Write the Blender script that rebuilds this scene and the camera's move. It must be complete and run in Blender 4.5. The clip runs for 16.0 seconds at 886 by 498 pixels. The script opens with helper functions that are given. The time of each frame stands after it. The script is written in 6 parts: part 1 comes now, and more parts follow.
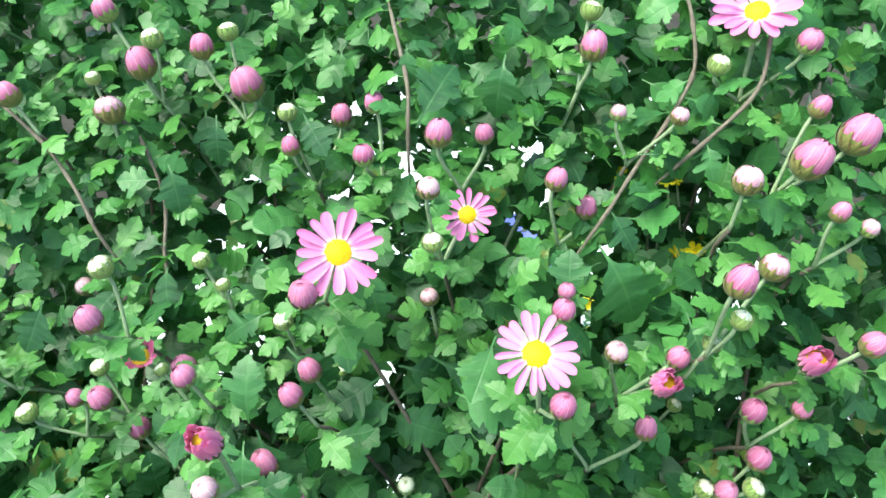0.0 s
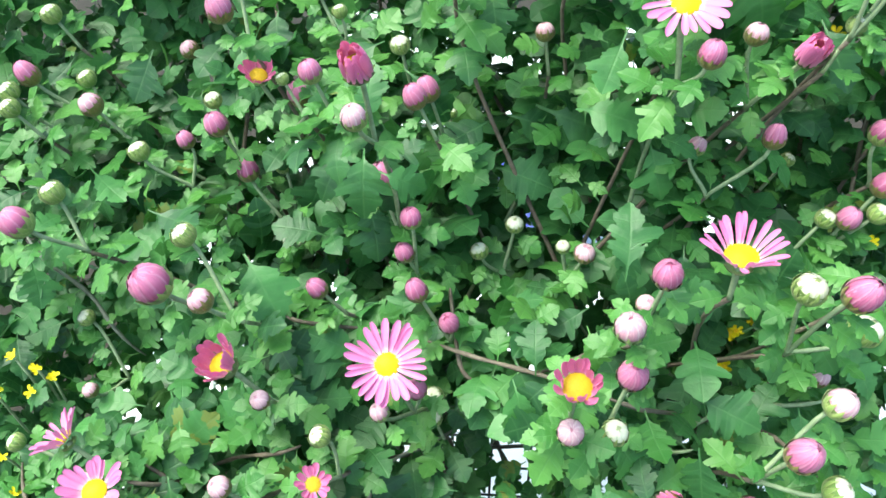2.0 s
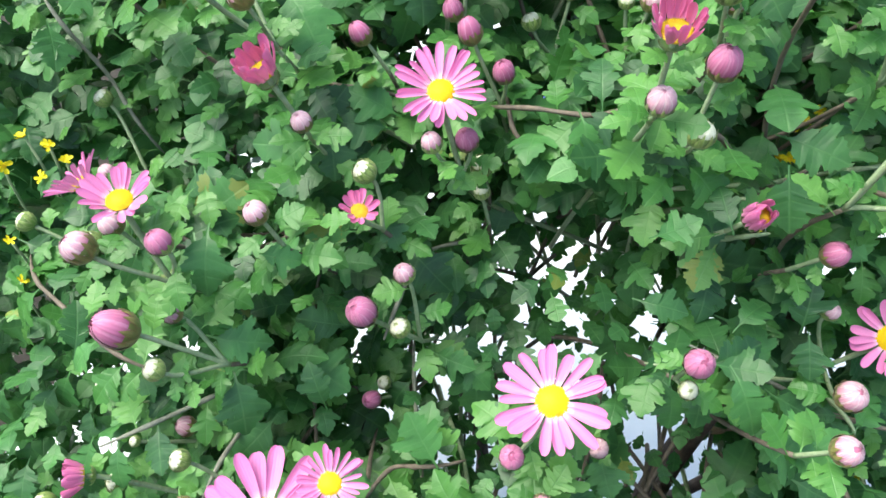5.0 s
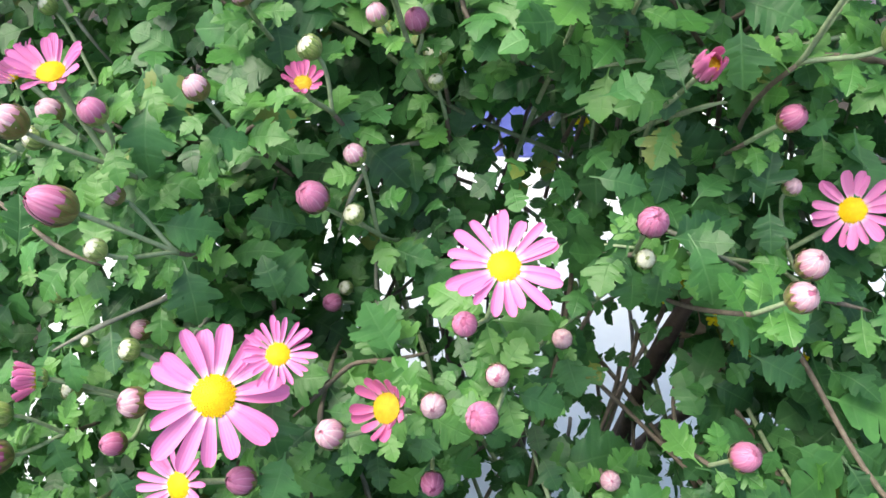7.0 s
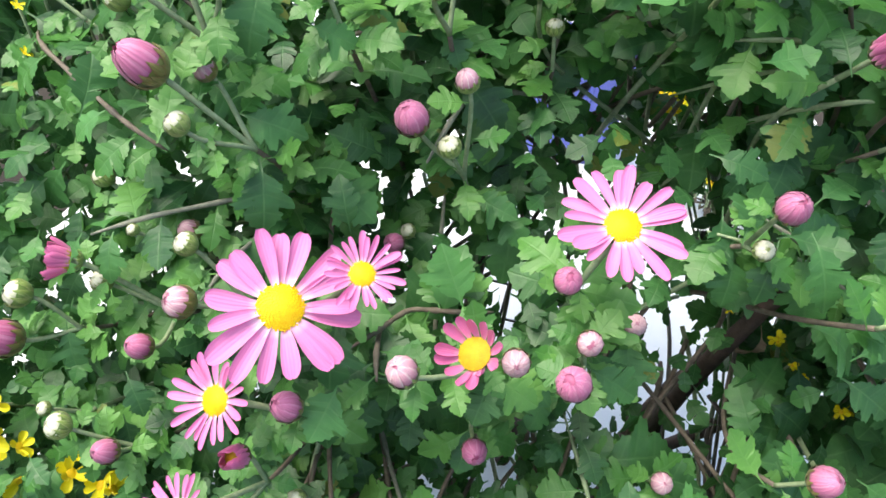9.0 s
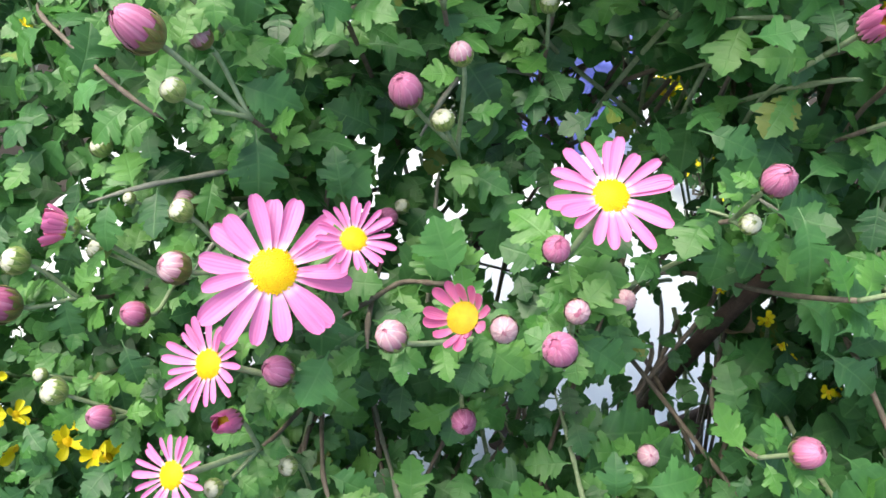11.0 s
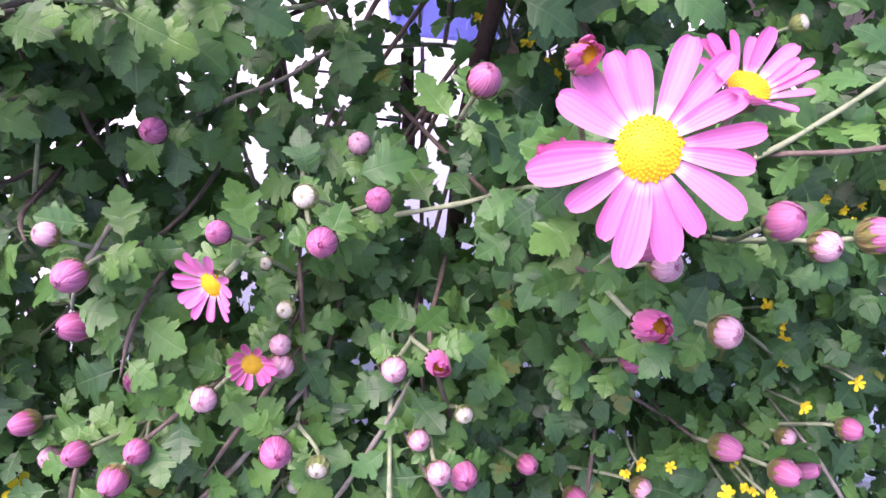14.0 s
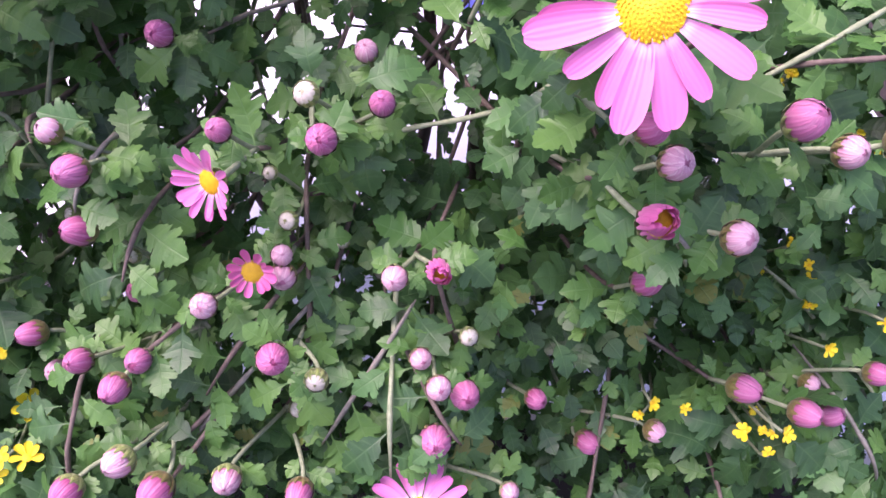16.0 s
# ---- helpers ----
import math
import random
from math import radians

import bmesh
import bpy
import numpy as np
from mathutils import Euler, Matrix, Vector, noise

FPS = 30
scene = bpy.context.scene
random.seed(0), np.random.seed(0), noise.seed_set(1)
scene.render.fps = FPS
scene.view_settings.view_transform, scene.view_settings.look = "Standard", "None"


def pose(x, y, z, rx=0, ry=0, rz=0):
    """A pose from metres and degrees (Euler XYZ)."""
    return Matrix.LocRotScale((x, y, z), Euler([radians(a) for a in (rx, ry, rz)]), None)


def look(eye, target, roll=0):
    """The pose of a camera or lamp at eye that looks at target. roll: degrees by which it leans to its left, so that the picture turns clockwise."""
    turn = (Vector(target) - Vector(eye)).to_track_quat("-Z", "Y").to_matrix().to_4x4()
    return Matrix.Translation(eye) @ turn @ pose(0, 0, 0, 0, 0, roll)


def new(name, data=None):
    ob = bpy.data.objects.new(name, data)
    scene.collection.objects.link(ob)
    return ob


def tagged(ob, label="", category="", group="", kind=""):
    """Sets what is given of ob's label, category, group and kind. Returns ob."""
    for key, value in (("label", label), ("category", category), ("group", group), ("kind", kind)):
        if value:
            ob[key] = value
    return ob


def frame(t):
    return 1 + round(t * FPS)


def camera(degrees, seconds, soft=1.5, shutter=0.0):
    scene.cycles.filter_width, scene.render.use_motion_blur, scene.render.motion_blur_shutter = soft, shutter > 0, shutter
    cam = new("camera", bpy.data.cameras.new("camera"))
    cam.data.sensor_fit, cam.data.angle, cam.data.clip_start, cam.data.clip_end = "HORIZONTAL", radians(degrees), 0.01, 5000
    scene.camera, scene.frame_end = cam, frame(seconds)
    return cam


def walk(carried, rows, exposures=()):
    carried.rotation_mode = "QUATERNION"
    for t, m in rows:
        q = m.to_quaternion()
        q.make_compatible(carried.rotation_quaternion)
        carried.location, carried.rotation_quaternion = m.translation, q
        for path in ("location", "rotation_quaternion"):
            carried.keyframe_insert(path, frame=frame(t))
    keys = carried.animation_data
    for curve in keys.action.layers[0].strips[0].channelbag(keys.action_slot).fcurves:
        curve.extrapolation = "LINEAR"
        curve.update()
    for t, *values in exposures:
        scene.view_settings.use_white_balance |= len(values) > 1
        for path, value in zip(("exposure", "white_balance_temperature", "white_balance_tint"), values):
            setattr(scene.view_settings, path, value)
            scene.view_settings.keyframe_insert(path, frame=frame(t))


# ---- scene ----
# ---- camera ----
cam = camera(63.58, 16.0, soft=1.6)
ROWS = [
    (0.0, 0.0127, 0.0341, 1.1827, 1.61, -34.12, -0.09),
    (0.5, -0.0039, 0.0123, 1.1375, 2.59, -35.40, -0.04),
    (1.0, -0.0251, -0.0230, 1.0954, 3.44, -35.73, 0.13),
    (1.5, -0.0342, -0.0410, 1.0758, 3.57, -35.64, 0.25),
    (2.0, -0.0405, -0.0593, 1.0484, 4.07, -35.71, 0.12),
    (2.5, -0.0464, -0.0780, 1.0281, 4.08, -35.96, 0.03),
    (3.0, -0.0544, -0.0901, 1.0013, 3.23, -35.44, 0.94),
    (3.5, -0.0570, -0.0998, 0.9664, 3.26, -35.72, 0.89),
    (4.0, -0.0604, -0.1047, 0.9498, 3.22, -35.57, 1.23),
    (4.5, -0.0643, -0.1122, 0.9272, 3.39, -36.11, 1.56),
    (5.0, -0.0675, -0.1162, 0.9122, 3.54, -36.07, 1.66),
    (5.2, -0.0687, -0.1197, 0.9040, 3.43, -36.24, 1.90),
    (7.3, -0.0438, -0.1500, 0.8611, 2.59, -37.11, 0.44),
    (7.5, -0.0602, -0.1554, 0.8598, 2.82, -37.09, 1.12),
    (8.0, -0.0713, -0.1562, 0.8446, 2.56, -37.17, 3.01),
    (8.5, -0.0918, -0.1426, 0.8290, 1.88, -36.80, 8.79),
    (8.7, -0.0939, -0.1357, 0.8198, 1.19, -37.11, 11.08),
    (10.8, -0.0980, -0.1385, 0.8200, 0.65, -38.04, 14.29),
    (11.0, -0.0885, -0.1455, 0.8149, 0.85, -37.92, 13.08),
    (11.5, -0.0443, -0.1602, 0.7851, -0.47, -38.83, 10.01),
    (12.0, -0.0225, -0.1776, 0.7456, -1.22, -39.91, 8.48),
    (12.5, -0.0039, -0.1902, 0.7278, -1.67, -40.56, 7.12),
    (13.0, 0.0064, -0.2042, 0.7006, -2.21, -41.28, 6.94),
    (13.5, 0.0350, -0.2048, 0.7052, -2.56, -40.60, 7.15),
    (14.0, 0.0790, -0.1995, 0.7119, -1.44, -40.38, 6.36),
    (14.5, 0.1062, -0.2035, 0.7212, 0.96, -40.08, 5.45),
    (15.0, 0.1048, -0.2079, 0.7045, 2.46, -40.23, 5.09),
    (15.5, 0.0984, -0.2099, 0.6931, 2.64, -40.59, 5.27),
    (16.0, 0.0980, -0.2165, 0.6767, 2.22, -41.22, 5.39),
]
EXPOSURE = 0.92
walk(cam, [(t, pose(x, y, z, 90 + pitch, 0, yaw) @ pose(0, 0, 0, 0, 0, roll)) for t, x, y, z, yaw, pitch, roll in ROWS],
     exposures=[(0.0, EXPOSURE + 0.25, 6550, -10), (2.5, EXPOSURE + 0.22, 6550, -7), (5.0, EXPOSURE + 0.05, 6650, 1), (7.5, EXPOSURE - 0.06, 6950, 6), (11.0, EXPOSURE - 0.08, 6950, 6), (12.5, EXPOSURE - 0.24, 7000, 6), (13.1, EXPOSURE - 0.18, 6950, 9), (13.6, EXPOSURE + 0.04, 6450, 50), (16.0, EXPOSURE - 0.06, 6450, 58)])

# ---- daylight ----
SUN_ELEVATION, SUN_TURN = 63.0, 252.0
world = bpy.data.worlds.new("daylight")
scene.world = world
world.use_nodes = True
wn = world.node_tree.nodes
sky = wn.new("ShaderNodeTexSky")
sky.sky_type, sky.sun_disc = "NISHITA", False
sky.sun_elevation, sky.sun_rotation = radians(SUN_ELEVATION), radians(SUN_TURN)
sky.air_density, sky.dust_density, sky.ozone_density = 1.0, 3.0, 1.0
wn["Background"].inputs["Strength"].default_value = 0.21
world.node_tree.links.new(sky.outputs["Color"], wn["Background"].inputs["Color"])
sun_data = bpy.data.lights.new("sun", "SUN")
sun_data.energy, sun_data.angle, sun_data.color = 2.5, radians(45), (1.0, 0.97, 0.92)
sun = new("sun", sun_data)
# the sky's sun_rotation turns clockwise from +y
sa, se = radians(SUN_TURN), radians(SUN_ELEVATION)
sun_way = Vector((math.sin(sa) * math.cos(se), math.cos(sa) * math.cos(se), math.sin(se)))
sun.matrix_world = look(sun_way * 20, (0, 0, 0))


# ---- materials ----
def material(name):
    m = bpy.data.materials.new(name)
    m.use_nodes = True
    t = m.node_tree
    return m, t.nodes, t.links, t.nodes["Principled BSDF"]


def math_node(n, l, op, a, b=0.0):
    k = n.new("ShaderNodeMath")
    k.operation = op
    for i, v in enumerate((a, b)):
        if isinstance(v, (int, float)):
            k.inputs[i].default_value = v
        else:
            l.new(v, k.inputs[i])
    return k.outputs[0]


def ramp(n, l, fac, stops):
    r = n.new("ShaderNodeValToRGB")
    while len(r.color_ramp.elements) < len(stops):
        r.color_ramp.elements.new(0.5)
    for e, (p, c) in zip(r.color_ramp.elements, stops):
        e.position, e.color = p, (*c, 1)
    l.new(fac, r.inputs[0])
    return r.outputs[0]


def mix(n, l, fac, a, b, mode="MIX"):
    k = n.new("ShaderNodeMixRGB")
    k.blend_type = mode
    for i, v in enumerate((fac, a, b)):
        if isinstance(v, (int, float)):
            k.inputs[i].default_value = v
        elif isinstance(v, tuple):
            k.inputs[i].default_value = (*v, 1)
        else:
            l.new(v, k.inputs[i])
    return k.outputs[0]


def noise_tex(n, l, scale, detail=3.0, vec=None):
    k = n.new("ShaderNodeTexNoise")
    k.inputs["Scale"].default_value, k.inputs["Detail"].default_value = scale, detail
    if vec is not None:
        l.new(vec, k.inputs["Vector"])
    return k.outputs["Fac"]


def world_place(n):
    return n.new("ShaderNodeNewGeometry").outputs["Position"]


def leaf_material(name, dark, light, yellowed=(0.30, 0.20, 0.03)):
    """Green leaf: pale sunken veins from the leaf's own plane, tint by leaf, matt downy sheen, some light through it."""
    m, n, l, p = material(name)
    uv = n.new("ShaderNodeUVMap").outputs[0]
    sep = n.new("ShaderNodeSeparateXYZ")
    l.new(uv, sep.inputs[0])
    u = math_node(n, l, "ABSOLUTE", math_node(n, l, "SUBTRACT", sep.outputs[0], 0.5))
    v = sep.outputs[1]
    rib = ramp(n, l, u, [(0.003, (1, 1, 1)), (0.022, (0, 0, 0))])
    side = 0.0
    for place in (0.345, 0.50, 0.735):
        off = math_node(n, l, "ABSOLUTE", math_node(n, l, "SUBTRACT", v, place))
        side = math_node(n, l, "MAXIMUM", side, ramp(n, l, off, [(0.0, (1, 1, 1)), (0.020, (0, 0, 0))]))
    vein = math_node(n, l, "MAXIMUM", rib, math_node(n, l, "MULTIPLY", side, 0.6))
    edge = ramp(n, l, u, [(0.10, (0, 0, 0)), (0.34, (1, 1, 1))])
    geo = n.new("ShaderNodeNewGeometry")
    pos = geo.outputs["Position"]
    rnd = math_node(n, l, "FRACT", math_node(n, l, "ADD", n.new("ShaderNodeObjectInfo").outputs["Random"], geo.outputs["Random Per Island"]))
    grain = noise_tex(n, l, 420, 4, pos)
    blotch = noise_tex(n, l, 110, 4, pos)
    tone = math_node(n, l, "ADD", math_node(n, l, "MULTIPLY", rnd, 0.55), math_node(n, l, "ADD", math_node(n, l, "MULTIPLY", blotch, 0.52), math_node(n, l, "MULTIPLY", edge, 0.06)))
    c = ramp(n, l, tone, [(0.22, dark), (0.55, tuple(a * 0.6 + b * 0.4 for a, b in zip(dark, light))), (0.85, light)])
    c = mix(n, l, math_node(n, l, "MULTIPLY", grain, 0.22), c, (0.06, 0.19, 0.045))
    old = math_node(n, l, "GREATER_THAN", math_node(n, l, "MULTIPLY", math_node(n, l, "GREATER_THAN", rnd, 0.988), blotch), 0.5)
    c = mix(n, l, math_node(n, l, "MULTIPLY", old, 0.4), c, yellowed)
    c = mix(n, l, math_node(n, l, "MULTIPLY", vein, 0.22), c, (0.15, 0.31, 0.11))
    l.new(c, p.inputs["Base Color"])
    p.inputs["Roughness"].default_value = 0.40
    p.inputs["Specular IOR Level"].default_value = 0.38
    b = n.new("ShaderNodeBump")
    b.inputs["Strength"].default_value, b.inputs["Distance"].default_value = 0.5, 0.0014
    l.new(math_node(n, l, "SUBTRACT", math_node(n, l, "ADD", math_node(n, l, "MULTIPLY", blotch, 0.9), math_node(n, l, "MULTIPLY", grain, 0.25)), math_node(n, l, "MULTIPLY", vein, 0.18)), b.inputs["Height"])
    l.new(b.outputs[0], p.inputs["Normal"])
    tr = n.new("ShaderNodeBsdfTranslucent")
    l.new(mix(n, l, 0.5, c, (0.10, 0.36, 0.02)), tr.inputs["Color"])
    ms = n.new("ShaderNodeMixShader")
    ms.inputs[0].default_value = 0.17
    l.new(p.outputs[0], ms.inputs[1])
    l.new(tr.outputs[0], ms.inputs[2])
    l.new(ms.outputs[0], n["Material Output"].inputs["Surface"])
    return m


def petal_material(name, base, mid, tip, through_tint):
    """Petal: pale foot, fine lengthwise streaks, a little light through it."""
    m, n, l, p = material(name)
    uv = n.new("ShaderNodeUVMap").outputs[0]
    sep = n.new("ShaderNodeSeparateXYZ")
    l.new(uv, sep.inputs[0])
    u, v = sep.outputs[0], sep.outputs[1]
    c = ramp(n, l, v, [(0.05, base), (0.26, mid), (1.0, tip)])
    line = math_node(n, l, "SINE", math_node(n, l, "MULTIPLY", u, 34.0))
    line = math_node(n, l, "MULTIPLY", math_node(n, l, "ADD", line, 1.0), 0.5)
    c = mix(n, l, math_node(n, l, "MULTIPLY", line, 0.09), c, tuple(min(1, a * 1.25 + 0.06) for a in mid))
    rnd = n.new("ShaderNodeObjectInfo").outputs["Random"]
    c = mix(n, l, math_node(n, l, "MULTIPLY", rnd, 0.25), c, tuple(a * 0.8 for a in mid))
    c = mix(n, l, math_node(n, l, "MULTIPLY", noise_tex(n, l, 400, 3, world_place(n)), 0.15), c, tip)
    l.new(c, p.inputs["Base Color"])
    p.inputs["Roughness"].default_value = 0.55
    p.inputs["Sheen Weight"].default_value = 0.15
    b = n.new("ShaderNodeBump")
    b.inputs["Strength"].default_value, b.inputs["Distance"].default_value = 0.22, 0.0005
    l.new(line, b.inputs["Height"])
    l.new(b.outputs[0], p.inputs["Normal"])
    tr = n.new("ShaderNodeBsdfTranslucent")
    tr.inputs["Color"].default_value = (*through_tint, 1)
    ms = n.new("ShaderNodeMixShader")
    ms.inputs[0].default_value = 0.2
    l.new(p.outputs[0], ms.inputs[1])
    l.new(tr.outputs[0], ms.inputs[2])
    l.new(ms.outputs[0], n["Material Output"].inputs["Surface"])
    return m


def bud_material(name, low, high, edge, edge_amount):
    """Wrapped petals or scales of a bud: darker foot, pale or dry edges, each piece a little different."""
    m, n, l, p = material(name)
    uv = n.new("ShaderNodeUVMap").outputs[0]
    sep = n.new("ShaderNodeSeparateXYZ")
    l.new(uv, sep.inputs[0])
    u, v = sep.outputs[0], sep.outputs[1]
    c = ramp(n, l, v, [(0.15, low), (0.85, high)])
    pos = world_place(n)
    off = math_node(n, l, "MULTIPLY", math_node(n, l, "ABSOLUTE", math_node(n, l, "SUBTRACT", u, 0.5)), 2.0)
    off = math_node(n, l, "ADD", off, math_node(n, l, "MULTIPLY", math_node(n, l, "SUBTRACT", noise_tex(n, l, 500, 3, pos), 0.5), 0.5))
    ed = math_node(n, l, "MULTIPLY", ramp(n, l, off, [(0.5, (0, 0, 0)), (0.95, (1, 1, 1))]), edge_amount)
    c = mix(n, l, ed, c, edge)
    line = math_node(n, l, "ADD", math_node(n, l, "MULTIPLY", math_node(n, l, "SINE", math_node(n, l, "MULTIPLY", u, 26.0)), 0.5), 0.5)
    c = mix(n, l, math_node(n, l, "MULTIPLY", line, 0.07), c, tuple(a * 0.6 for a in low))
    isle = n.new("ShaderNodeNewGeometry").outputs["Random Per Island"]
    c = mix(n, l, math_node(n, l, "MULTIPLY", isle, 0.30), c, tuple(a * 0.75 for a in low))
    rnd = n.new("ShaderNodeObjectInfo").outputs["Random"]
    c = mix(n, l, math_node(n, l, "MULTIPLY", rnd, 0.30), c, tuple(0.5 * a + 0.5 * b for a, b in zip(high, edge)))
    l.new(c, p.inputs["Base Color"])
    p.inputs["Roughness"].default_value = 0.5
    p.inputs["Sheen Weight"].default_value = 0.12
    b = n.new("ShaderNodeBump")
    b.inputs["Strength"].default_value, b.inputs["Distance"].default_value = 0.3, 0.0005
    l.new(line, b.inputs["Height"])
    l.new(b.outputs[0], p.inputs["Normal"])
    return m


def plain_material(name, a, b, scale, rough, bump=0.0, spec=0.4):
    """Two tones of one stuff, mottled at two scales."""
    m, n, l, p = material(name)
    pos = world_place(n)
    f1, f2 = noise_tex(n, l, scale, 5, pos), noise_tex(n, l, scale * 9, 3, pos)
    t = math_node(n, l, "ADD", math_node(n, l, "MULTIPLY", f1, 0.65), math_node(n, l, "MULTIPLY", f2, 0.35))
    l.new(ramp(n, l, t, [(0.3, a), (0.7, b)]), p.inputs["Base Color"])
    p.inputs["Roughness"].default_value = rough
    p.inputs["Specular IOR Level"].default_value = spec
    if bump:
        k = n.new("ShaderNodeBump")
        k.inputs["Strength"].default_value, k.inputs["Distance"].default_value = 0.6, bump
        l.new(t, k.inputs["Height"])
        l.new(k.outputs[0], p.inputs["Normal"])
    return m


LEAF = leaf_material("chrysanthemum_leaf", (0.015, 0.060, 0.024), (0.080, 0.240, 0.064))
YOUNG_LEAF = leaf_material("young_leaf", (0.044, 0.160, 0.030), (0.118, 0.285, 0.062))
PETAL = petal_material("pink_petal", (0.93, 0.80, 0.89), (0.79, 0.27, 0.55), (0.74, 0.19, 0.46), (0.85, 0.26, 0.58))
ROSE_PETAL = petal_material("rose_petal", (0.72, 0.36, 0.46), (0.66, 0.17, 0.38), (0.60, 0.13, 0.33), (0.78, 0.18, 0.36))
YELLOW_PETAL = petal_material("yellow_petal", (0.84, 0.68, 0.005), (0.90, 0.78, 0.005), (0.90, 0.80, 0.01), (0.9, 0.7, 0.01))
DISC = plain_material("yellow_florets", (0.74, 0.44, 0.004), (0.88, 0.66, 0.015), 420, 0.6, 0.0004)
DISC_GREEN = plain_material("young_florets", (0.45, 0.30, 0.01), (0.66, 0.46, 0.02), 420, 0.6, 0.0008)
BUD_PINK = bud_material("pink_bud", (0.30, 0.040, 0.13), (0.53, 0.150, 0.30), (0.70, 0.36, 0.50), 0.5)
BUD_MIXED = bud_material("pale_pink_bud", (0.44, 0.12, 0.22), (0.64, 0.38, 0.45), (0.82, 0.70, 0.68), 0.7)
BUD_CREAM = bud_material("cream_bud", (0.24, 0.30, 0.08), (0.74, 0.74, 0.57), (0.84, 0.83, 0.72), 0.6)
CALYX = bud_material("bud_scales", (0.12, 0.22, 0.04), (0.26, 0.38, 0.08), (0.50, 0.50, 0.26), 0.55)
CALYX_BROWN = bud_material("brown_bud_scales", (0.15, 0.20, 0.04), (0.20, 0.18, 0.05), (0.22, 0.11, 0.05), 0.7)
STALK = plain_material("downy_stalk", (0.17, 0.25, 0.12), (0.34, 0.41, 0.25), 300, 0.7, 0.0006)
STEM = plain_material("brown_stem", (0.095, 0.075, 0.058), (0.21, 0.175, 0.135), 240, 0.75, 0.001)
GREY_STEM = plain_material("grey_stem", (0.14, 0.145, 0.11), (0.28, 0.29, 0.23), 260, 0.75, 0.0008)
BARK = plain_material("dark_bark", (0.035, 0.022, 0.018), (0.11, 0.075, 0.06), 90, 0.85, 0.003)
CONCRETE = plain_material("pale_concrete", (0.78, 0.80, 0.82), (0.85, 0.87, 0.89), 6, 0.8, 0.001)
BLUE = plain_material("blue_plastic", (0.10, 0.13, 0.50), (0.16, 0.20, 0.62), 12, 0.38, 0.0)
BLACK_WIRE = plain_material("black_coated_wire", (0.012, 0.012, 0.013), (0.03, 0.03, 0.032), 60, 0.4)
EARTH = plain_material("bare_earth", (0.015, 0.013, 0.010), (0.045, 0.036, 0.027), 8, 0.95, 0.004)
DEAD = plain_material("withered_leaf", (0.20, 0.13, 0.08), (0.40, 0.29, 0.19), 120, 0.8, 0.002)


# ---- building helpers ----
def mesh_from(name, verts, faces, mat, uvs=None, smooth=True):
    me = bpy.data.meshes.new(name)
    me.from_pydata([tuple(v) for v in verts], [], faces)
    if uvs is not None:
        lay = me.uv_layers.new(name="UVMap")
        flat = np.array([uvs[i] for f in faces for i in f], dtype=np.float32).ravel()
        lay.data.foreach_set("uv", flat)
    me.polygons.foreach_set("use_smooth", [smooth] * len(me.polygons))
    me.materials.append(mat)
    me.update()
    return me


def child(name, me, parent, m=None, label=""):
    ob = new(name, me)
    ob.parent = parent
    if m is not None:
        ob.matrix_basis = m
    if label:
        ob["label"] = label
    return ob


def frame_of(axis, facing):
    """A turn whose y runs along axis and whose z leans to facing."""
    y = Vector(axis).normalized()
    z = Vector(facing)
    z = z - y * z.dot(y)
    if z.length < 1e-4:
        z = y.orthogonal()
    z.normalize()
    x = y.cross(z)
    return Matrix((x, y, z)).transposed()


def placed(p, turn, size):
    return Matrix.Translation(p) @ (turn.to_4x4()) @ Matrix.Diagonal((size, size, size, 1))


def bezier(a, b, c, d, k):
    out = []
    for i in range(k + 1):
        t = i / k
        s = 1 - t
        out.append(Vector(a) * s**3 + Vector(b) * 3 * s * s * t + Vector(c) * 3 * s * t * t + Vector(d) * t**3)
    return out


def tube(points, radii, sides=7):
    """Vertices and faces of a closed tube along points."""
    vs, fs = [], []
    side = None
    for i, p in enumerate(points):
        q0, q1 = points[max(i - 1, 0)], points[min(i + 1, len(points) - 1)]
        d = (q1 - q0).normalized()
        side = (side - d * side.dot(d)) if side is not None else d.orthogonal()
        side.normalize()
        up = d.cross(side)
        for j in range(sides):
            a = 2 * math.pi * j / sides
            vs.append(p + (side * math.cos(a) + up * math.sin(a)) * radii[i])
    for i in range(len(points) - 1):
        for j in range(sides):
            a, b = i * sides + j, i * sides + (j + 1) % sides
            fs.append((a, b, b + sides, a + sides))
    fs.append(tuple(range(sides - 1, -1, -1)))
    fs.append(tuple(range((len(points) - 1) * sides, len(points) * sides)))
    return vs, fs


rng = random.Random(7)


